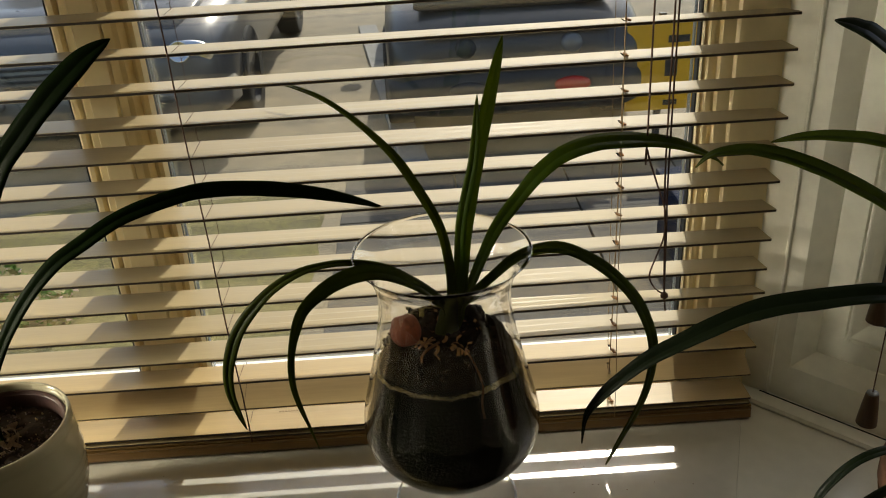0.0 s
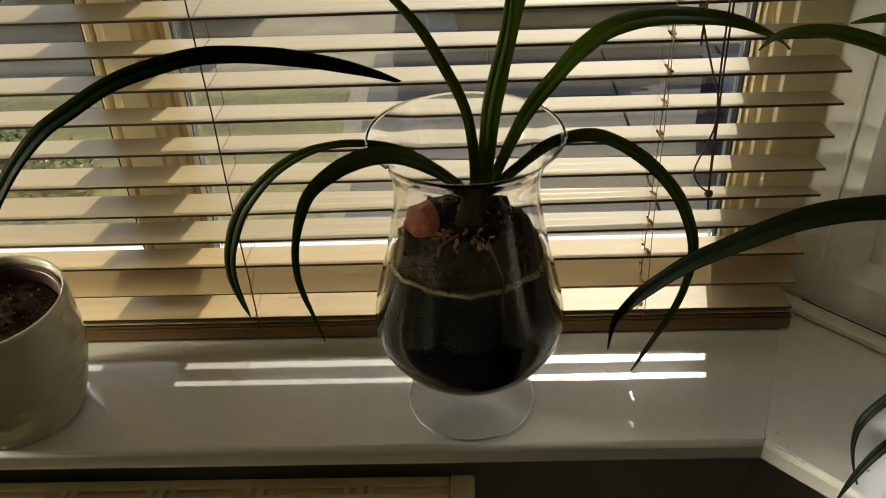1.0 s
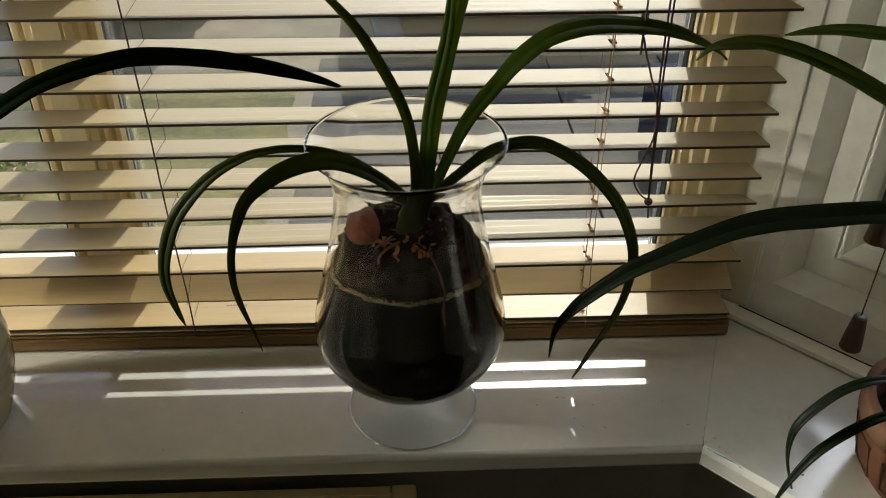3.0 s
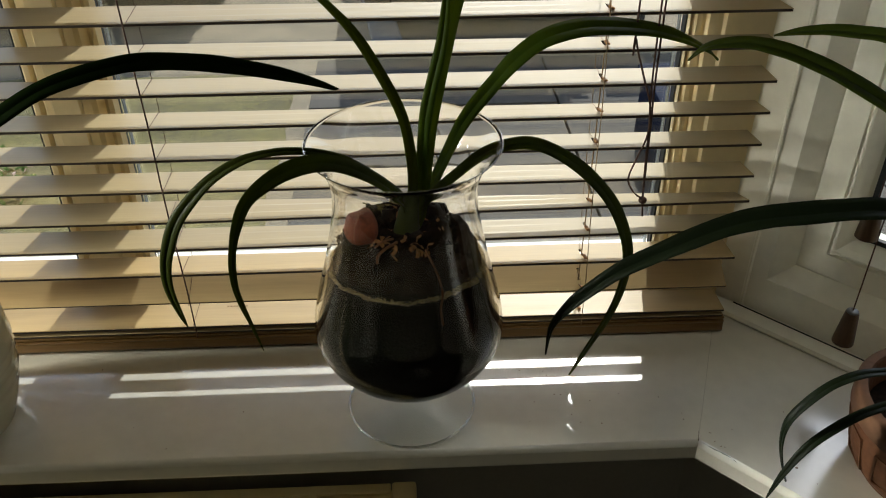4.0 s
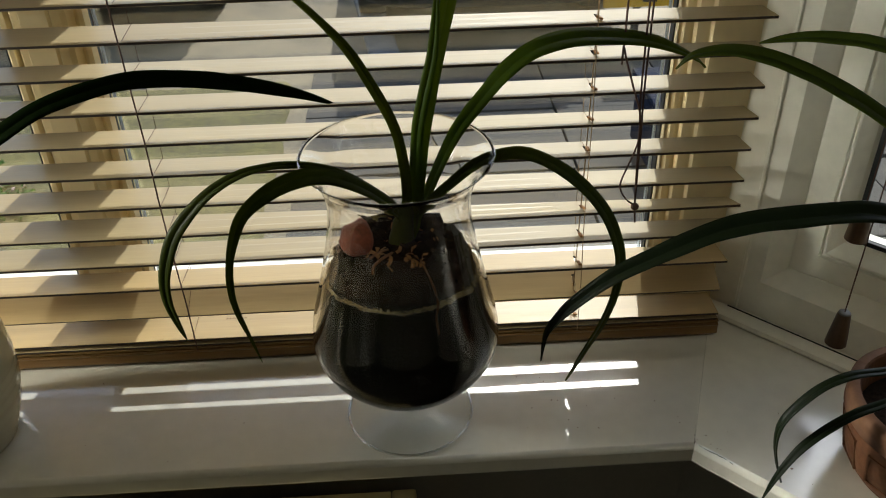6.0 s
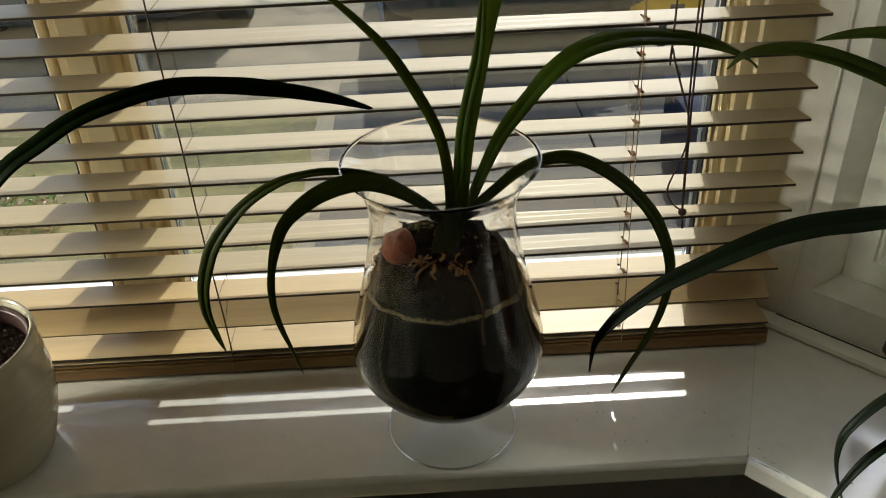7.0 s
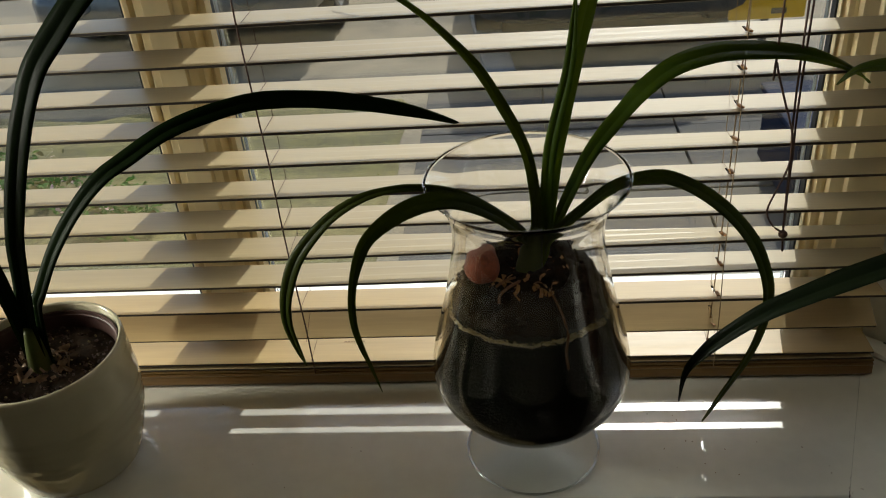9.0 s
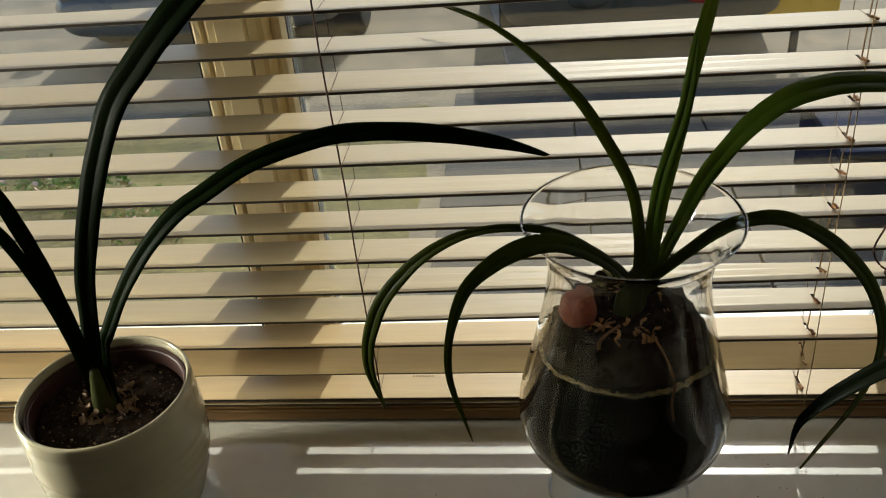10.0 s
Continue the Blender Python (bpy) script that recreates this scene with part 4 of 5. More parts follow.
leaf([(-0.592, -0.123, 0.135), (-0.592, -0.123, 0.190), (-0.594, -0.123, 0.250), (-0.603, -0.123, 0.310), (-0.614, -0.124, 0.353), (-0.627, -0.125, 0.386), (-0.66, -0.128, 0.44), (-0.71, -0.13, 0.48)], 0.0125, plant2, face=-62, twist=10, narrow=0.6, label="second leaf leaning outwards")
part("leaf_base", tube(bmesh.new(), [(0, 0, -0.004), (0, 0, 0.02), (0.001, 0, 0.045), (0.003, 0, 0.075)], lambda s: 0.017 - 0.011 * s ** 1.5, 16, 12), M_SHEATH, plant2, "dull brownish-green leaf base", smooth=True)
bm = bmesh.new()
for k in range(110):
    a, r = rng.uniform(0, 2 * math.pi), rng.uniform(0.014, 0.036)
    s = rng.uniform(0.002, 0.006)
    bmesh.ops.create_grid(bm, x_segments=2, y_segments=2, size=s, matrix=pose(r * math.cos(a), r * math.sin(a), rng.uniform(0.014, 0.026), rng.uniform(-80, 80), rng.uniform(-80, 80), rng.uniform(0, 180)) @ Matrix.Diagonal((1.4, 0.6, 1, 1)))
tagged(part("husk", bm, M_PALEHUSK, plant2, "dry husks round the bulb"), kind="stuff")

# ---- terracotta pot with its plant on the side board ----
TPOT = Vector((0.577, -0.262, 0))
tpot = thing("terracotta_pot", "brown terracotta pot with pressed panels, on the angled window board", "plant pot", TPOT)
part("body", lathe(bmesh.new(), smooth_profile([(0.0, 0.0), (0.062, 0.0), (0.070, 0.003), (0.082, 0.020), (0.0905, 0.045), (0.0940, 0.068), (0.0935, 0.082)], 40) + [(0.0935, 0.083), (0.098, 0.085), (0.0990, 0.111), (0.097, 0.1135), (0.090, 0.1135), (0.087, 0.111), (0.075, 0.018), (0.0, 0.014)], 72), M_TERRA, tpot, smooth=False)
part("rim", lathe(bmesh.new(), [(0.0885, 0.1140), (0.0975, 0.1140), (0.1000, 0.1105), (0.0998, 0.087), (0.0993, 0.087), (0.0885, 0.1140)], 72), M_TERRALIP, tpot, "paler worn rim", smooth=True)
for k in range(10):
    a = 2 * math.pi * k / 10 + 0.2
    bm = bmesh.new()
    for lo, hi in (((-0.019, -0.0008, 0), (0.019, 0.0070, 0.003)), ((-0.019, -0.0008, 0.044), (0.019, 0.0070, 0.047)), ((-0.019, -0.0008, 0.003), (-0.016, 0.0070, 0.044)), ((0.016, -0.0008, 0.003), (0.019, 0.0070, 0.044))):
        box(bm, lo, hi)
    for j in range(9):
        u = j / 8 * 2 * math.pi
        box(bm, (-0.0016, -0.0008, -0.0016), (0.0016, 0.0070, 0.0016), 0.0004, m=pose(0.008 * math.sin(u), 0, 0.0235 + 0.012 * math.cos(u * 0.5)))
    ob = part("panel", bm, M_TERRA, tpot, "pressed panel")
    ob.matrix_basis = Matrix.Rotation(a, 4, "Z") @ pose(0, -0.0842, 0.024, 12.5, 0, 0)
part("soil", roughen(lathe(bmesh.new(), [(0.0, 0.04), (0.076, 0.04), (0.0820, 0.078), (0.05, 0.080), (0.02, 0.082), (0.0, 0.082)], 72), 0.004, 70, lambda c: c.z > 0.077 and c.xy.length < 0.08), M_SOILTOP, tpot, "dark soil", smooth=True)
plant3 = thing("side_plant", "dark green strap-leaved plant with arching leaves in the terracotta pot", "houseplant", TPOT + Vector((0, 0, 0.08)))
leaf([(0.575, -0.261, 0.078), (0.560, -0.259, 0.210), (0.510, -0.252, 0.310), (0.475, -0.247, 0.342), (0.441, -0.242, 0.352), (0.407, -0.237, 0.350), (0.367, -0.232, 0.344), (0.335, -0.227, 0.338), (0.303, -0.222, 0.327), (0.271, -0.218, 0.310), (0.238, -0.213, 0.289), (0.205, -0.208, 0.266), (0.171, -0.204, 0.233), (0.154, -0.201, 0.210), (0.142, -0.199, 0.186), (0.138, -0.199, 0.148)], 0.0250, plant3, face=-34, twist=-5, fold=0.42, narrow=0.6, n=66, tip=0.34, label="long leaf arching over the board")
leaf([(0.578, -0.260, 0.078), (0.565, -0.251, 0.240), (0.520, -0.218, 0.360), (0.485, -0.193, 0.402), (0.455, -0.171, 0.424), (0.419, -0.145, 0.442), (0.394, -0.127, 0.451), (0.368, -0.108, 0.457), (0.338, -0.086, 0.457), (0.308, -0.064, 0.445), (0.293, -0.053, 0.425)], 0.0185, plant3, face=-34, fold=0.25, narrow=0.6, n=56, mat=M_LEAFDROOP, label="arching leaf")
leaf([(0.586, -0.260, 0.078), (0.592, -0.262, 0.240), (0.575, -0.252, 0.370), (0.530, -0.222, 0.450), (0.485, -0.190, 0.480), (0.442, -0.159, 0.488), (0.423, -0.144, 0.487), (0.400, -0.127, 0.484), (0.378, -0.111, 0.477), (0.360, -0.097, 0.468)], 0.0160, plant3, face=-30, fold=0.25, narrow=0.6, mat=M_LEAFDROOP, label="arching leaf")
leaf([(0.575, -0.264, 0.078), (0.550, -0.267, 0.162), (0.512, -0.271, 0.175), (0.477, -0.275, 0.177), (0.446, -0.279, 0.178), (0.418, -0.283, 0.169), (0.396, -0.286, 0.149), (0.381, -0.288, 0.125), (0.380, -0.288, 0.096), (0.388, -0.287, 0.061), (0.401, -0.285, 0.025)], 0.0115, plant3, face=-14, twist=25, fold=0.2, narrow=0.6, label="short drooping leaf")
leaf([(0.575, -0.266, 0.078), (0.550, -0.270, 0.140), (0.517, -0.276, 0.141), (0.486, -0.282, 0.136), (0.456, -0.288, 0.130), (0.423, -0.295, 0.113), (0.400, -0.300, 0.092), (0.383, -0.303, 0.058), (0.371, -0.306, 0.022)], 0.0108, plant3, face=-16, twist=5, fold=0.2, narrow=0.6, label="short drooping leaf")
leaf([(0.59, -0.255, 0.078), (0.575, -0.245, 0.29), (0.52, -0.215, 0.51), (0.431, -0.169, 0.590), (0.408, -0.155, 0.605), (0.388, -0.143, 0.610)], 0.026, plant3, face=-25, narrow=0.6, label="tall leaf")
part("leaf_base", tube(bmesh.new(), [(0, 0, -0.004), (0, 0, 0.03), (-0.003, 0, 0.07)], lambda s: 0.020 - 0.012 * s, 16, 10), M_LEAFBASE, plant3, smooth=True)

# ---- cord pulls of the raised side blind ----
def cord_pull(u, w, z, length, label):
    p = side(u, -w, z)
    ob = thing("cord_pull", label, "blind pull", p, group="cord pulls")
    part("bob", lathe(bmesh.new(), smooth_profile([(0.0, 0.0), (0.0115, 0.0005), (0.0125, 0.004), (0.0105, 0.025), (0.0085, 0.042), (0.0078, 0.047)], 30) + [(0.0, 0.047)], 24), M_BOB, ob, "turned brown wooden bob", smooth=True)
    part("cap", lathe(bmesh.new(), [(0.0, 0.0475), (0.0072, 0.0475), (0.0070, 0.0490), (0.003, 0.0500), (0.0, 0.0500)], 20), M_CAP, ob, "grey metal cap", smooth=True)
    part("cord", tube(bmesh.new(), [(0, 0, 0.049), (0.0005, 0.001, length * 0.5), (0, 0, length)], 0.0009, 6, 10), M_DARKCORD, ob)
    return ob


cord_pull(0.1985, 0.085, 0.0810, TOP - 0.10, "turned wooden bob on a dark cord of the side blind")
cord_pull(0.186, 0.085, 0.231, TOP - 0.27, "turned wooden bob hanging higher on a dark cord")

# ---- specks on the board ----
rng = random.Random(7)
bm = bmesh.new()
for k in range(26):
    x, y = (rng.uniform(0.12, 0.33), rng.uniform(-0.17, -0.02)) if k < 18 else (rng.uniform(-0.45, 0.1), rng.uniform(-0.18, -0.02))
    r = rng.uniform(0.0003, 0.0009)
    bmesh.ops.create_icosphere(bm, subdivisions=1, radius=1, matrix=pose(x, y, r * 0.35, 0, 0, rng.uniform(0, 180)) @ Matrix.Diagonal((r * rng.uniform(1, 2.2), r, r * 0.5, 1)))
for k in range(6):
    q = CORNER + S * rng.uniform(0.02, 0.25) + N * rng.uniform(0.02, 0.20)
    r = rng.uniform(0.0005, 0.0014)
    bmesh.ops.create_icosphere(bm, subdivisions=1, radius=1, matrix=pose(q.x, q.y, r * 0.35, 0, 0, rng.uniform(0, 180)) @ Matrix.Diagonal((r * rng.uniform(1, 2.6), r, r * 0.5, 1)))
for k in range(8):
    q = CORNER + (S * rng.uniform(0.0, 0.030) + N * rng.uniform(0.012, 0.016) if k % 2 else N * rng.uniform(0.014, 0.024) + Vector((rng.uniform(-0.006, 0.004), 0, 0)))
    r = rng.uniform(0.0003, 0.0008)
    bmesh.ops.create_icosphere(bm, subdivisions=1, radius=1, matrix=pose(q.x, q.y, r * 0.2 - 0.0002, 0, 0, rng.uniform(0, 180)) @ Matrix.Diagonal((r * rng.uniform(1, 2.6), r, r * 0.5, 1)))
tagged(part("soil_speck", bm, M_PALEHUSK), "tiny specks of soil scattered on the white board", "dirt", kind="stuff")

# cracks in the paint where the two boards meet
bm = bmesh.new()
rng = random.Random(13)
for start, way, count in ((CORNER + MITRE * 0.016, MITRE.normalized(), 9), (CORNER + S * 0.004 + N * 0.0045, S, 13)):
    p = Vector((start.x, start.y, 0.0))
    for k in range(count):
        q = p + way * rng.uniform(0.002, 0.0045) + way.cross(Vector((0, 0, 1))) * rng.uniform(-0.0007, 0.0007)
        if rng.random() < 0.8:
            tube(bm, [p + Vector((0, 0, -0.0001)), q + Vector((0, 0, -0.0001))], rng.uniform(0.0003, 0.0009) * (1 - k / count * 0.6), 5)
        p = q
tagged(part("paint_crack", bm, M_SOILTOP), "dark dirt-filled cracks at the corner of the window boards", "dirt", kind="stuff")

# ---- radiator ----
rad = thing("radiator", "cream enamelled panel radiator with a slotted top grille below the window", "radiator", (0, 0, 0))
RX_L, RX_R, RY_B, RY_F, RZ = -1.25, -0.008, -0.160, -0.262, -0.100
part("front_panel", box(bmesh.new(), (RX_L, RY_F, -0.75), (RX_R - 0.03, RY_F + 0.012, RZ - 0.012), 0.004), M_RADIATOR, rad)
part("back_panel", box(bmesh.new(), (RX_L, RY_B - 0.012, -0.75), (RX_R - 0.03, RY_B, RZ - 0.012), 0.004), M_RADIATOR, rad)
part("end_cap", box(bmesh.new(), (RX_R - 0.032, RY_F - 0.002, -0.74), (RX_R, RY_B + 0.002, RZ + 0.002), 0.006, segments=3), M_RADIATOR, rad, "cream end panel")
for y, wide in ((RY_B - 0.007, 0.010), (RY_B - 0.030, 0.005), (RY_B - 0.051, 0.005), (RY_B - 0.072, 0.005), (RY_F + 0.007, 0.010)):
    part("grille_bar", box(bmesh.new(), (RX_L, y - wide * 0.7, RZ - 0.004), (RX_R - 0.033, y + wide * 0.7, RZ), 0.0015), M_RADIATOR, rad)
for k in range(8):
    x = RX_R - 0.148 - k * 0.128
    for dx in (-0.0155, 0.0, 0.0155):
        part("grille_bridge", box(bmesh.new(), (x + dx - 0.0045, RY_F + 0.010, RZ - 0.0045), (x + dx + 0.0045, RY_B - 0.010, RZ - 0.0003), 0.001), M_RADIATOR, rad)

# ---- outside ----
GROUND = -1.0
M_CARPAINT = material("grey_car_paint", (0.105, 0.105, 0.105), rough=0.3, metal=0.0, vary=0.05, bump=0.0, coat=0.3)
M_DARKPAINT = material("dark_grey_car_paint", (0.050, 0.047, 0.043), rough=0.35, metal=0.0, vary=0.12, scale=3, bump=0.0, coat=0.15)
M_CHROME = material("bright_lamp_metal", (0.80, 0.80, 0.80), rough=0.2, metal=1.0, vary=0.08, scale=30, bump=0.15, fine=25)
M_SILVER = material("silver_car_paint", (0.46, 0.47, 0.48), rough=0.3, vary=0.05, bump=0.0, coat=0.3)
M_KERB = material("concrete_edging", (0.27, 0.265, 0.25), rough=0.9, vary=0.3, scale=6, bump=0.4, fine=80)
M_CARGLASS = material("dark_car_glass", (0.02, 0.024, 0.026), rough=0.05, vary=0.05, bump=0.0)
M_TYRE = material("tyre_rubber", (0.02, 0.02, 0.02), rough=0.85, vary=0.2, bump=0.2)
M_TRIM = material("black_plastic_trim", (0.03, 0.03, 0.032), rough=0.6, vary=0.1, bump=0.1)
M_LAMPCLEAR = material("clear_lamp_lens", (0.16, 0.165, 0.17), rough=0.3, metal=0.2, vary=0.1, scale=30, bump=0.2)
M_LAMPRED = material("red_lamp_lens", (0.45, 0.02, 0.015), rough=0.1, vary=0.1, scale=30, bump=0.1)
M_YELLOW = material("yellow_plastic", (0.66, 0.37, 0.012), rough=0.4, vary=0.08, scale=6, bump=0.05)
M_INK = material("black_marking", (0.02, 0.02, 0.02), rough=0.5, vary=0.1, bump=0.0)
M_NAVY = material("navy_plastic", (0.012, 0.018, 0.04), spec=0.15, rough=0.8, vary=0.15, bump=0.1)
M_BLOOM = material("bloom_petals", (0.62, 0.42, 0.36), rough=0.6, vary=0.3, scale=40, bump=0.1)
M_BED = leaf_material("garden_leaves", (0.09, 0.16, 0.04), (0.2, 0.36, 0.06))
M_BEDRED = leaf_material("reddish_garden_leaves", (0.17, 0.14, 0.05), (0.3, 0.26, 0.08))

bm = bmesh.new()
bmesh.ops.create_grid(bm, x_segments=1, y_segments=1, size=300)
ob = setting("ground", bm, M_PATH, "worn tan gravel drive in front of the house", "ground")
ob.location = (0, 300.3, GROUND - 0.02)
bm = bmesh.new()
bmesh.ops.create_grid(bm, x_segments=70, y_segments=50, size=1)
for v in bm.verts:
    x, y = -2.05 + v.co.x * 1.5, 1.95 + v.co.y * 1.35
    edge = max(abs(v.co.x), abs(v.co.y))
    x += 0.05 * noise.noise(Vector((x * 2, y * 3, 5))) * edge
    y += 0.10 * noise.noise(Vector((x * 2, y * 2, 0))) * edge
    v.co = Vector((x, y, GROUND + (0.012 + 0.012 * noise.noise(Vector((x * 6, y * 6, 3))) if edge < 0.98 else -0.06)))
setting("lawn", bm, M_LAWN, "thin patchy lawn under the window", "lawn", smooth=True)
rng = random.Random(21)
bm = bmesh.new()
for k in range(11000):
    x, y = rng.uniform(-3.3, -0.6), rng.uniform(0.7, 3.2)
    if noise.noise(Vector((x * 1.7, y * 1.7, 8))) < -0.12:
        continue
    h, a, w = rng.uniform(0.004, 0.010), rng.uniform(0, math.pi), 0.0022
    dx, dy = w * math.cos(a), w * math.sin(a)
    z = GROUND + 0.008
    bm.faces.new((bm.verts.new((x - dx, y - dy, z)), bm.verts.new((x + dx, y + dy, z)), bm.verts.new((x + rng.uniform(-0.012, 0.012), y + rng.uniform(-0.012, 0.012), z + h))))
tagged(part("grass", bm, leaf_material("dry_grass", (0.20, 0.19, 0.06), (0.40, 0.40, 0.12), 0.5)), "short sparse grass blades on the lawn", "grass", kind="stuff")
pavement = thing("pavement", "dark weathered concrete slab path beside the lawn", "pavement", (0, 0, 0), kind="structure")
rng = random.Random(5)
slab = None
for i in range(5):
    for j in range(5):
        if slab is None:
            slab = part("slab", box(bmesh.new(), (-0.295, -0.295, -0.05), (0.295, 0.295, 0.0), 0.006), M_SLAB, pavement)
            ob = slab
        else:
            ob = new("slab", slab.data)
            ob.parent = pavement
        ob.location = (-0.18 + i * 0.60, 0.75 + j * 0.60, GROUND + 0.006 + rng.uniform(-0.004, 0.004))
        ob.rotation_euler = (radians(rng.uniform(-0.4, 0.4)), radians(rng.uniform(-0.4, 0.4)), 0)
wall("outer_wall", (RX0 - 0.3, 0.10, GROUND - 0.2), (0.44, 0.30, -0.04), M_WALL, "house wall below the window")


def loft(bm, stations, n=24, power=3.2):
    """Rounded body through stations of (place along, half width, bottom, top)."""
    rings = []
    for y, w, z0, z1 in stations:
        ring = []
        for k in range(n):
            a = 2 * math.pi * (k + 0.5) / n
            c, q = math.cos(a), math.sin(a)
            ring.append(bm.verts.new((math.copysign(abs(c) ** (2 / power), c) * w, y, (z0 + z1) / 2 + math.copysign(abs(q) ** (2 / power), q) * (z1 - z0) / 2)))
        rings.append(ring)
    for a, b in zip(rings, rings[1:]):
        for k in range(n):
            bm.faces.new((a[k], a[(k + 1) % n], b[(k + 1) % n], b[k]))
    bm.faces.new(rings[0][::-1])
    bm.faces.new(rings[-1])
    bmesh.ops.recalc_face_normals(bm, faces=bm.faces[:])
    return bm


def car(name, paint, label, at, tail, lamp=0.50, slim=1.0):
    """A parked hatchback; the end nearest the house is its tail or its nose."""
    ob = thing(name, label, "car", at)
    part("body", loft(bmesh.new(), [(0.0, 0.66, 0.34, 0.60), (0.03, 0.76, 0.26, 0.68), (0.12, 0.83, 0.22, 0.76), (0.45, 0.87, 0.20, 0.84), (1.0, 0.88, 0.19, 0.90), (2.6, 0.88, 0.19, 0.93), (3.5, 0.87, 0.20, 0.93), (3.95, 0.82, 0.24, 0.84), (4.07, 0.74, 0.30, 0.70), (4.1, 0.62, 0.36, 0.62)], 32, 4.5), paint, ob, smooth=True)
    cabin = [(0.25, 0.66, 0.80, 0.86), (0.6, 0.64, 0.82, 1.25), (0.95, 0.60, 0.84, 1.42), (2.0, 0.60, 0.84, 1.46), (2.6, 0.61, 0.84, 1.36), (3.3, 0.66, 0.84, 0.95)] if tail else [(0.85, 0.68, 0.80, 0.92), (1.5, 0.63, 0.82, 1.34), (2.0, 0.60, 0.84, 1.45), (3.0, 0.60, 0.84, 1.43), (3.6, 0.63, 0.84, 1.2), (3.9, 0.66, 0.80, 0.88)]
    part("glasshouse", loft(bmesh.new(), cabin, 28, 4.5), M_CARGLASS, ob, "dark tinted glass", smooth=True)
    part("roof", loft(bmesh.new(), [(y, w + 0.012, z1 - 0.05, z1 + 0.012) for y, w, z0, z1 in cabin[1:-1]], 24, 4), paint, ob, smooth=True)
    part("bumper", loft(bmesh.new(), [(-0.035, 0.60, 0.30, 0.46), (-0.01, 0.76, 0.26, 0.50), (0.10, 0.85, 0.24, 0.50), (0.28, 0.885, 0.24, 0.48)], 24, 5), M_TRIM if tail else paint, ob, smooth=True)
    for sx in (-1, 1):
        bm = bmesh.new()
        bmesh.ops.create_icosphere(bm, subdivisions=3, radius=1, matrix=Matrix.Translation((sx * (lamp if tail else 0.66), 0.03 if tail else 0.075, 0.63)) @ Matrix.Diagonal((0.075 if tail else 0.14, 0.045, 0.06 if tail else 0.08, 1)))
        holder = part("lamp", bm, M_TRIM if tail and sx < 0 else M_LAMPCLEAR if tail else M_CHROME, ob, "dull tail lamp" if tail else "bright headlamp", smooth=True)
        if not tail:
            part("reflector", lathe(bmesh.new(), [(0.0, 0.0), (0.035, 0.012), (0.055, 0.035), (0.062, 0.036), (0.060, 0.0), (0.0, -0.02)], 28), M_CHROME, holder, "round chrome reflector", smooth=True).matrix_basis = pose(sx * 0.62, 0.03, 0.65, 68, 0, 0)
        bm = bmesh.new()
        bmesh.ops.create_icosphere(bm, subdivisions=3, radius=1, matrix=Matrix.Translation((sx * (lamp if tail else 0.50), -0.035, 0.42)) @ Matrix.Diagonal((0.12 if tail else 0.075, 0.04, 0.045, 1)))
        part("fog_lamp", bm, M_LAMPRED if tail and sx > 0 else M_TRIM if tail else M_LAMPCLEAR, ob, "red lower lamp" if tail and sx > 0 else "dull lower lamp", smooth=True)
        for y in (0.75, 3.25):
            w = part("wheel", lathe(bmesh.new(), smooth_profile([(0.19, -0.09), (0.29, -0.095), (0.31, -0.07), (0.312, 0.0), (0.31, 0.07), (0.29, 0.095), (0.19, 0.09)], 20), 40), M_TYRE, ob, "black tyre", smooth=True)
            w.matrix_basis = pose(sx * 0.80, y, 0.312, 0, 90, 0)
            part("rim", lathe(bmesh.new(), [(0.0, 0.06 * sx), (0.06, 0.07 * sx), (0.17, 0.05 * sx), (0.20, 0.085 * sx), (0.195, 0.04 * sx), (0.0, 0.02 * sx)], 30), M_TRIM, w, "dark wheel rim")
        bm = bmesh.new()
        bmesh.ops.create_icosphere(bm, subdivisions=2, radius=1, matrix=Matrix.Translation((sx * 0.98, 2.75 if tail else 1.35, 0.98)) @ Matrix.Diagonal((0.10, 0.06, 0.07, 1)))
        part("mirror", bm, paint, ob, smooth=True)
    if not tail:
        for sx in (-1, 1):
            part("pillar", extrude_outline(bmesh.new(), [(sx * 0.675, 0.84, 0.88), (sx * 0.675, 0.93, 0.88), (sx * 0.632, 1.55, 1.37), (sx * 0.632, 1.46, 1.37)], (sx * 0.05, 0, 0)), M_SILVER, ob, "silver windscreen pillar")
        part("bonnet", loft(bmesh.new(), [(0.16, 0.58, 0.72, 0.775), (0.45, 0.66, 0.78, 0.855), (0.88, 0.68, 0.84, 0.912)], 24, 5), paint, ob, smooth=True)
        for k in range(4):
            part("grille_bar", box(bmesh.new(), (-0.42, -0.005, 0.50 + k * 0.035), (0.42, 0.06, 0.515 + k * 0.035), 0.004), M_TRIM, ob, "black grille bar")
    else:
        part("rear_window", extrude_outline(bmesh.new(), [(-0.52, 0.335, 0.93), (0.52, 0.335, 0.93), (0.46, 0.60, 1.235), (-0.46, 0.60, 1.235)], (0, -0.012, 0.010)), M_CARGLASS, ob, "dark rear window")
        part("wiper", tube(bmesh.new(), [(0.0, 0.29, 0.915), (-0.18, 0.315, 0.96), (-0.40, 0.335, 0.965)], 0.008, 6), M_TRIM, ob, "black wiper")
        for z in (0.70, 0.535):
            part("tailgate_seam", box(bmesh.new(), (-0.60, -0.012 if z < 0.6 else 0.018, z), (0.60, 0.05, z + 0.008), 0.002), M_TRIM, ob, "dark tailgate seam")
    ob.scale.x = slim
    return ob


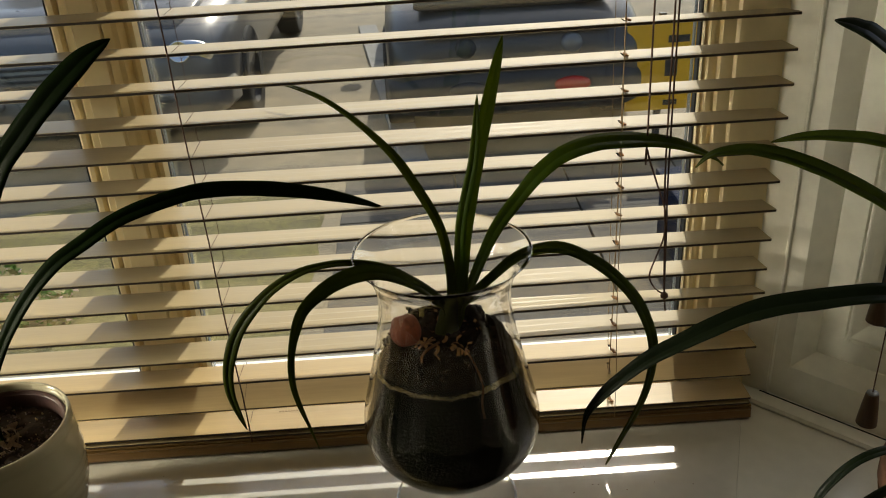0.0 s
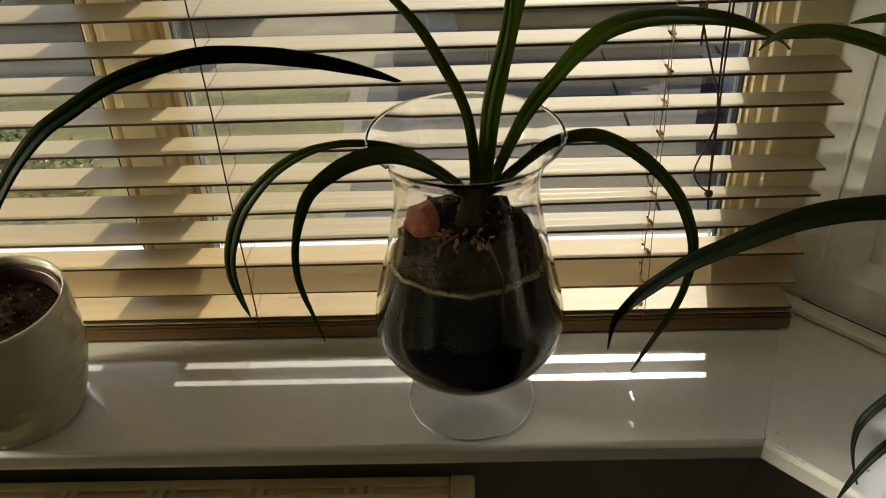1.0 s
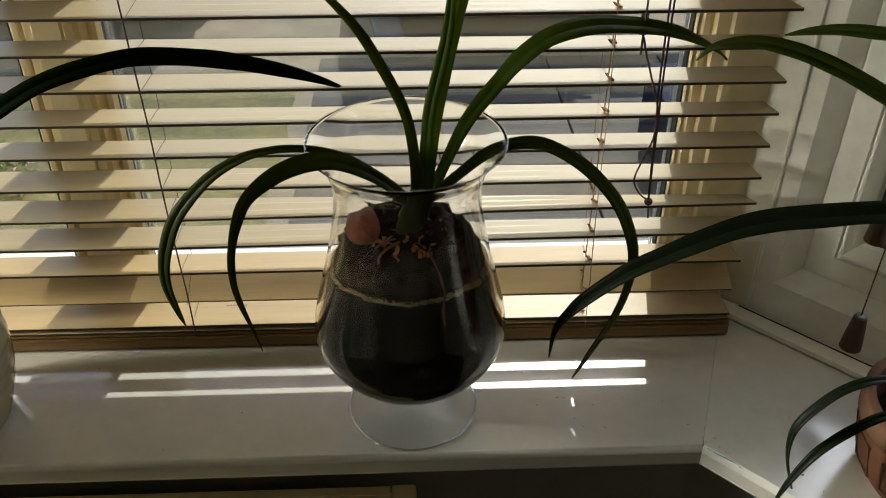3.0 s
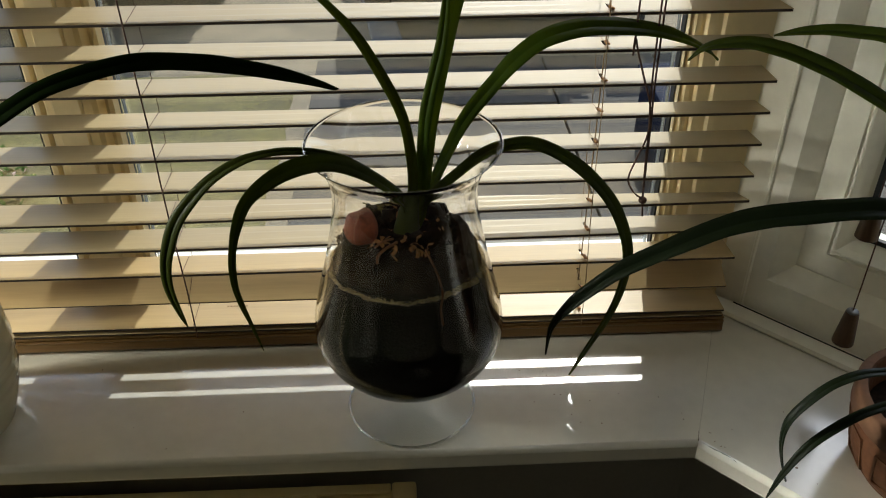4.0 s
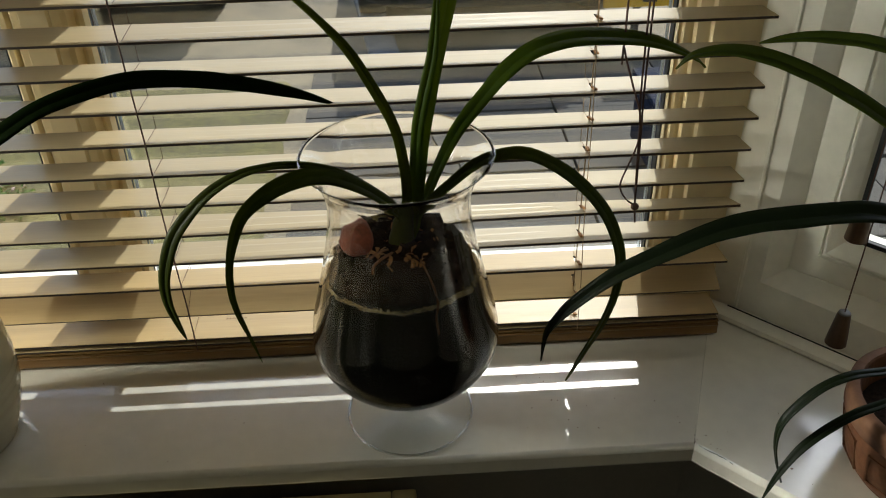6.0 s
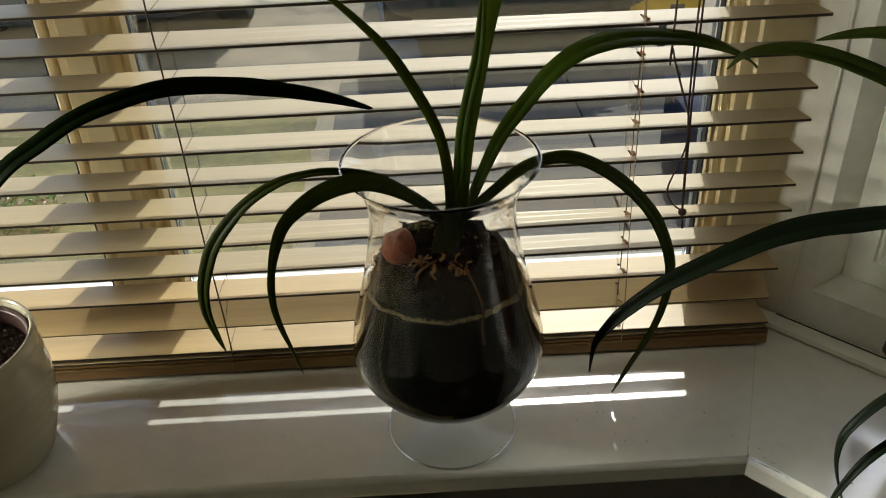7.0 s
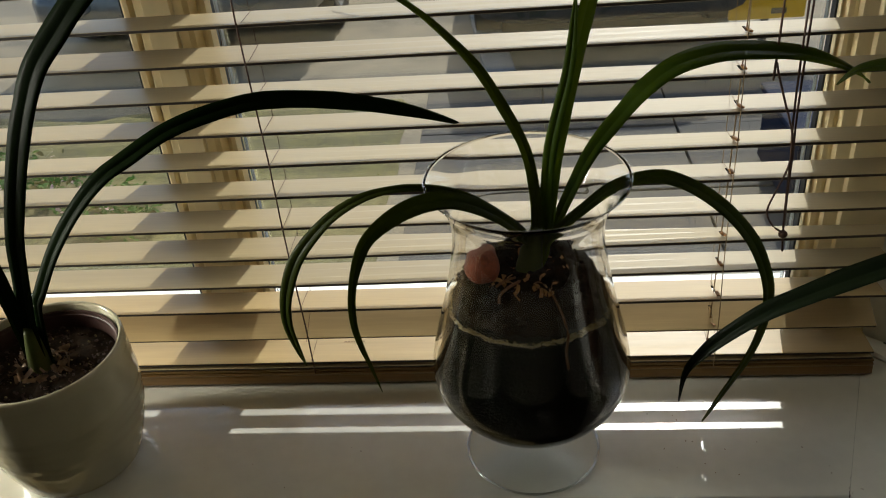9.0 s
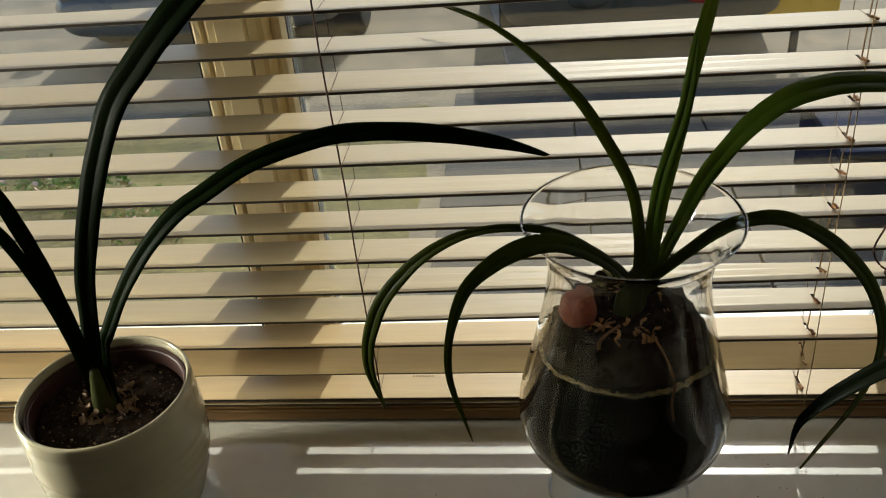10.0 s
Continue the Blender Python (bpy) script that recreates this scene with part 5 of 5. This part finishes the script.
car("grey_car", M_CARPAINT, "grey hatchback parked nose towards the house on the drive", (-2.02, 3.95, GROUND - 0.02), False)
car("dark_car", M_DARKPAINT, "dark grey hatchback parked tail towards the house on the drive", (0.52, 3.68, GROUND - 0.02), True, 0.34, 0.86)
edging = thing("kerb", "pale concrete edging strip laid across the gravel drive", "kerb", (-0.30, 5.40, GROUND - 0.02), kind="structure")
for k in range(4):
    part("kerb_stone", box(bmesh.new(), (-0.085, -0.448, -0.04), (0.085, 0.448, 0.035 - 0.004 * (k % 2)), 0.012), M_KERB, edging).matrix_basis = pose(0.155 - 0.1035 * k, -1.35 + 0.893 * k, 0, 0, 0, 6.6)
panel = thing("yellow_panel", "upright yellow plastic panel with dark markings on the drive", "sign", (1.33, 3.75, GROUND - 0.02))
part("board", box(bmesh.new(), (-0.20, -0.012, 0.20), (0.20, 0.012, 0.74), 0.012), M_YELLOW, panel)
part("post", box(bmesh.new(), (-0.02, 0.012, 0.0), (0.02, 0.04, 0.75), 0.004), M_TRIM, panel, "black post")
for x0, x1, z0, z1 in ((0.02, 0.09, 0.40, 0.56), (0.03, 0.15, 0.59, 0.63), (0.02, 0.10, 0.23, 0.26)):
    part("marking", box(bmesh.new(), (x0, -0.015, z0), (x1, -0.0125, z1)), M_INK, panel, "plain dark bar")
crate = thing("storage_box", "navy blue plastic box standing on the drive", "box", (1.20, 2.25, GROUND + 0.008))
bm = bmesh.new()
extrude_outline(bm, [(-0.20, -0.26, 0), (0.20, -0.26, 0), (0.20, 0.26, 0), (-0.20, 0.26, 0)], (0, 0, 0.30))
bmesh.ops.bevel(bm, geom=bm.edges[:], offset=0.02, segments=2, affect="EDGES")
part("body", bm, M_NAVY, crate)
part("lid", box(bmesh.new(), (-0.215, -0.275, 0.30), (0.215, 0.275, 0.33), 0.01), M_NAVY, crate)

bed = tagged(new("flower_bed"), "low garden plants with green and reddish leaves and pale blooms", "flowers", kind="stuff")
for mat, count, seed in ((M_BED, 700, 1), (M_BEDRED, 260, 2), (M_BLOOM, 120, 3)):
    rng = random.Random(seed)
    bm = bmesh.new()
    for k in range(count):
        cx, cy = rng.choice(((-2.15, 2.40), (-1.95, 2.30), (-1.72, 2.16), (-2.4, 2.5), (-1.62, 2.05)))
        r, a = 0.17 * math.sqrt(rng.random()), rng.uniform(0, 6.28)
        s = rng.uniform(0.010, 0.024)
        m = pose(cx + r * math.cos(a), cy + r * math.sin(a), GROUND + rng.uniform(0.02, 0.16), rng.uniform(-50, 50), rng.uniform(-50, 50), rng.uniform(0, 360))
        q = [bm.verts.new(m @ Vector(c)) for c in ((0, -s, 0), (s * 0.5, -s * 0.2, s * 0.1), (s * 0.4, s * 0.5, 0), (0, s, -s * 0.15), (-s * 0.4, s * 0.5, 0), (-s * 0.5, -s * 0.2, s * 0.1))]
        bm.faces.new(q)
    part("leaves" if mat is not M_BLOOM else "blooms", bm, mat, bed)
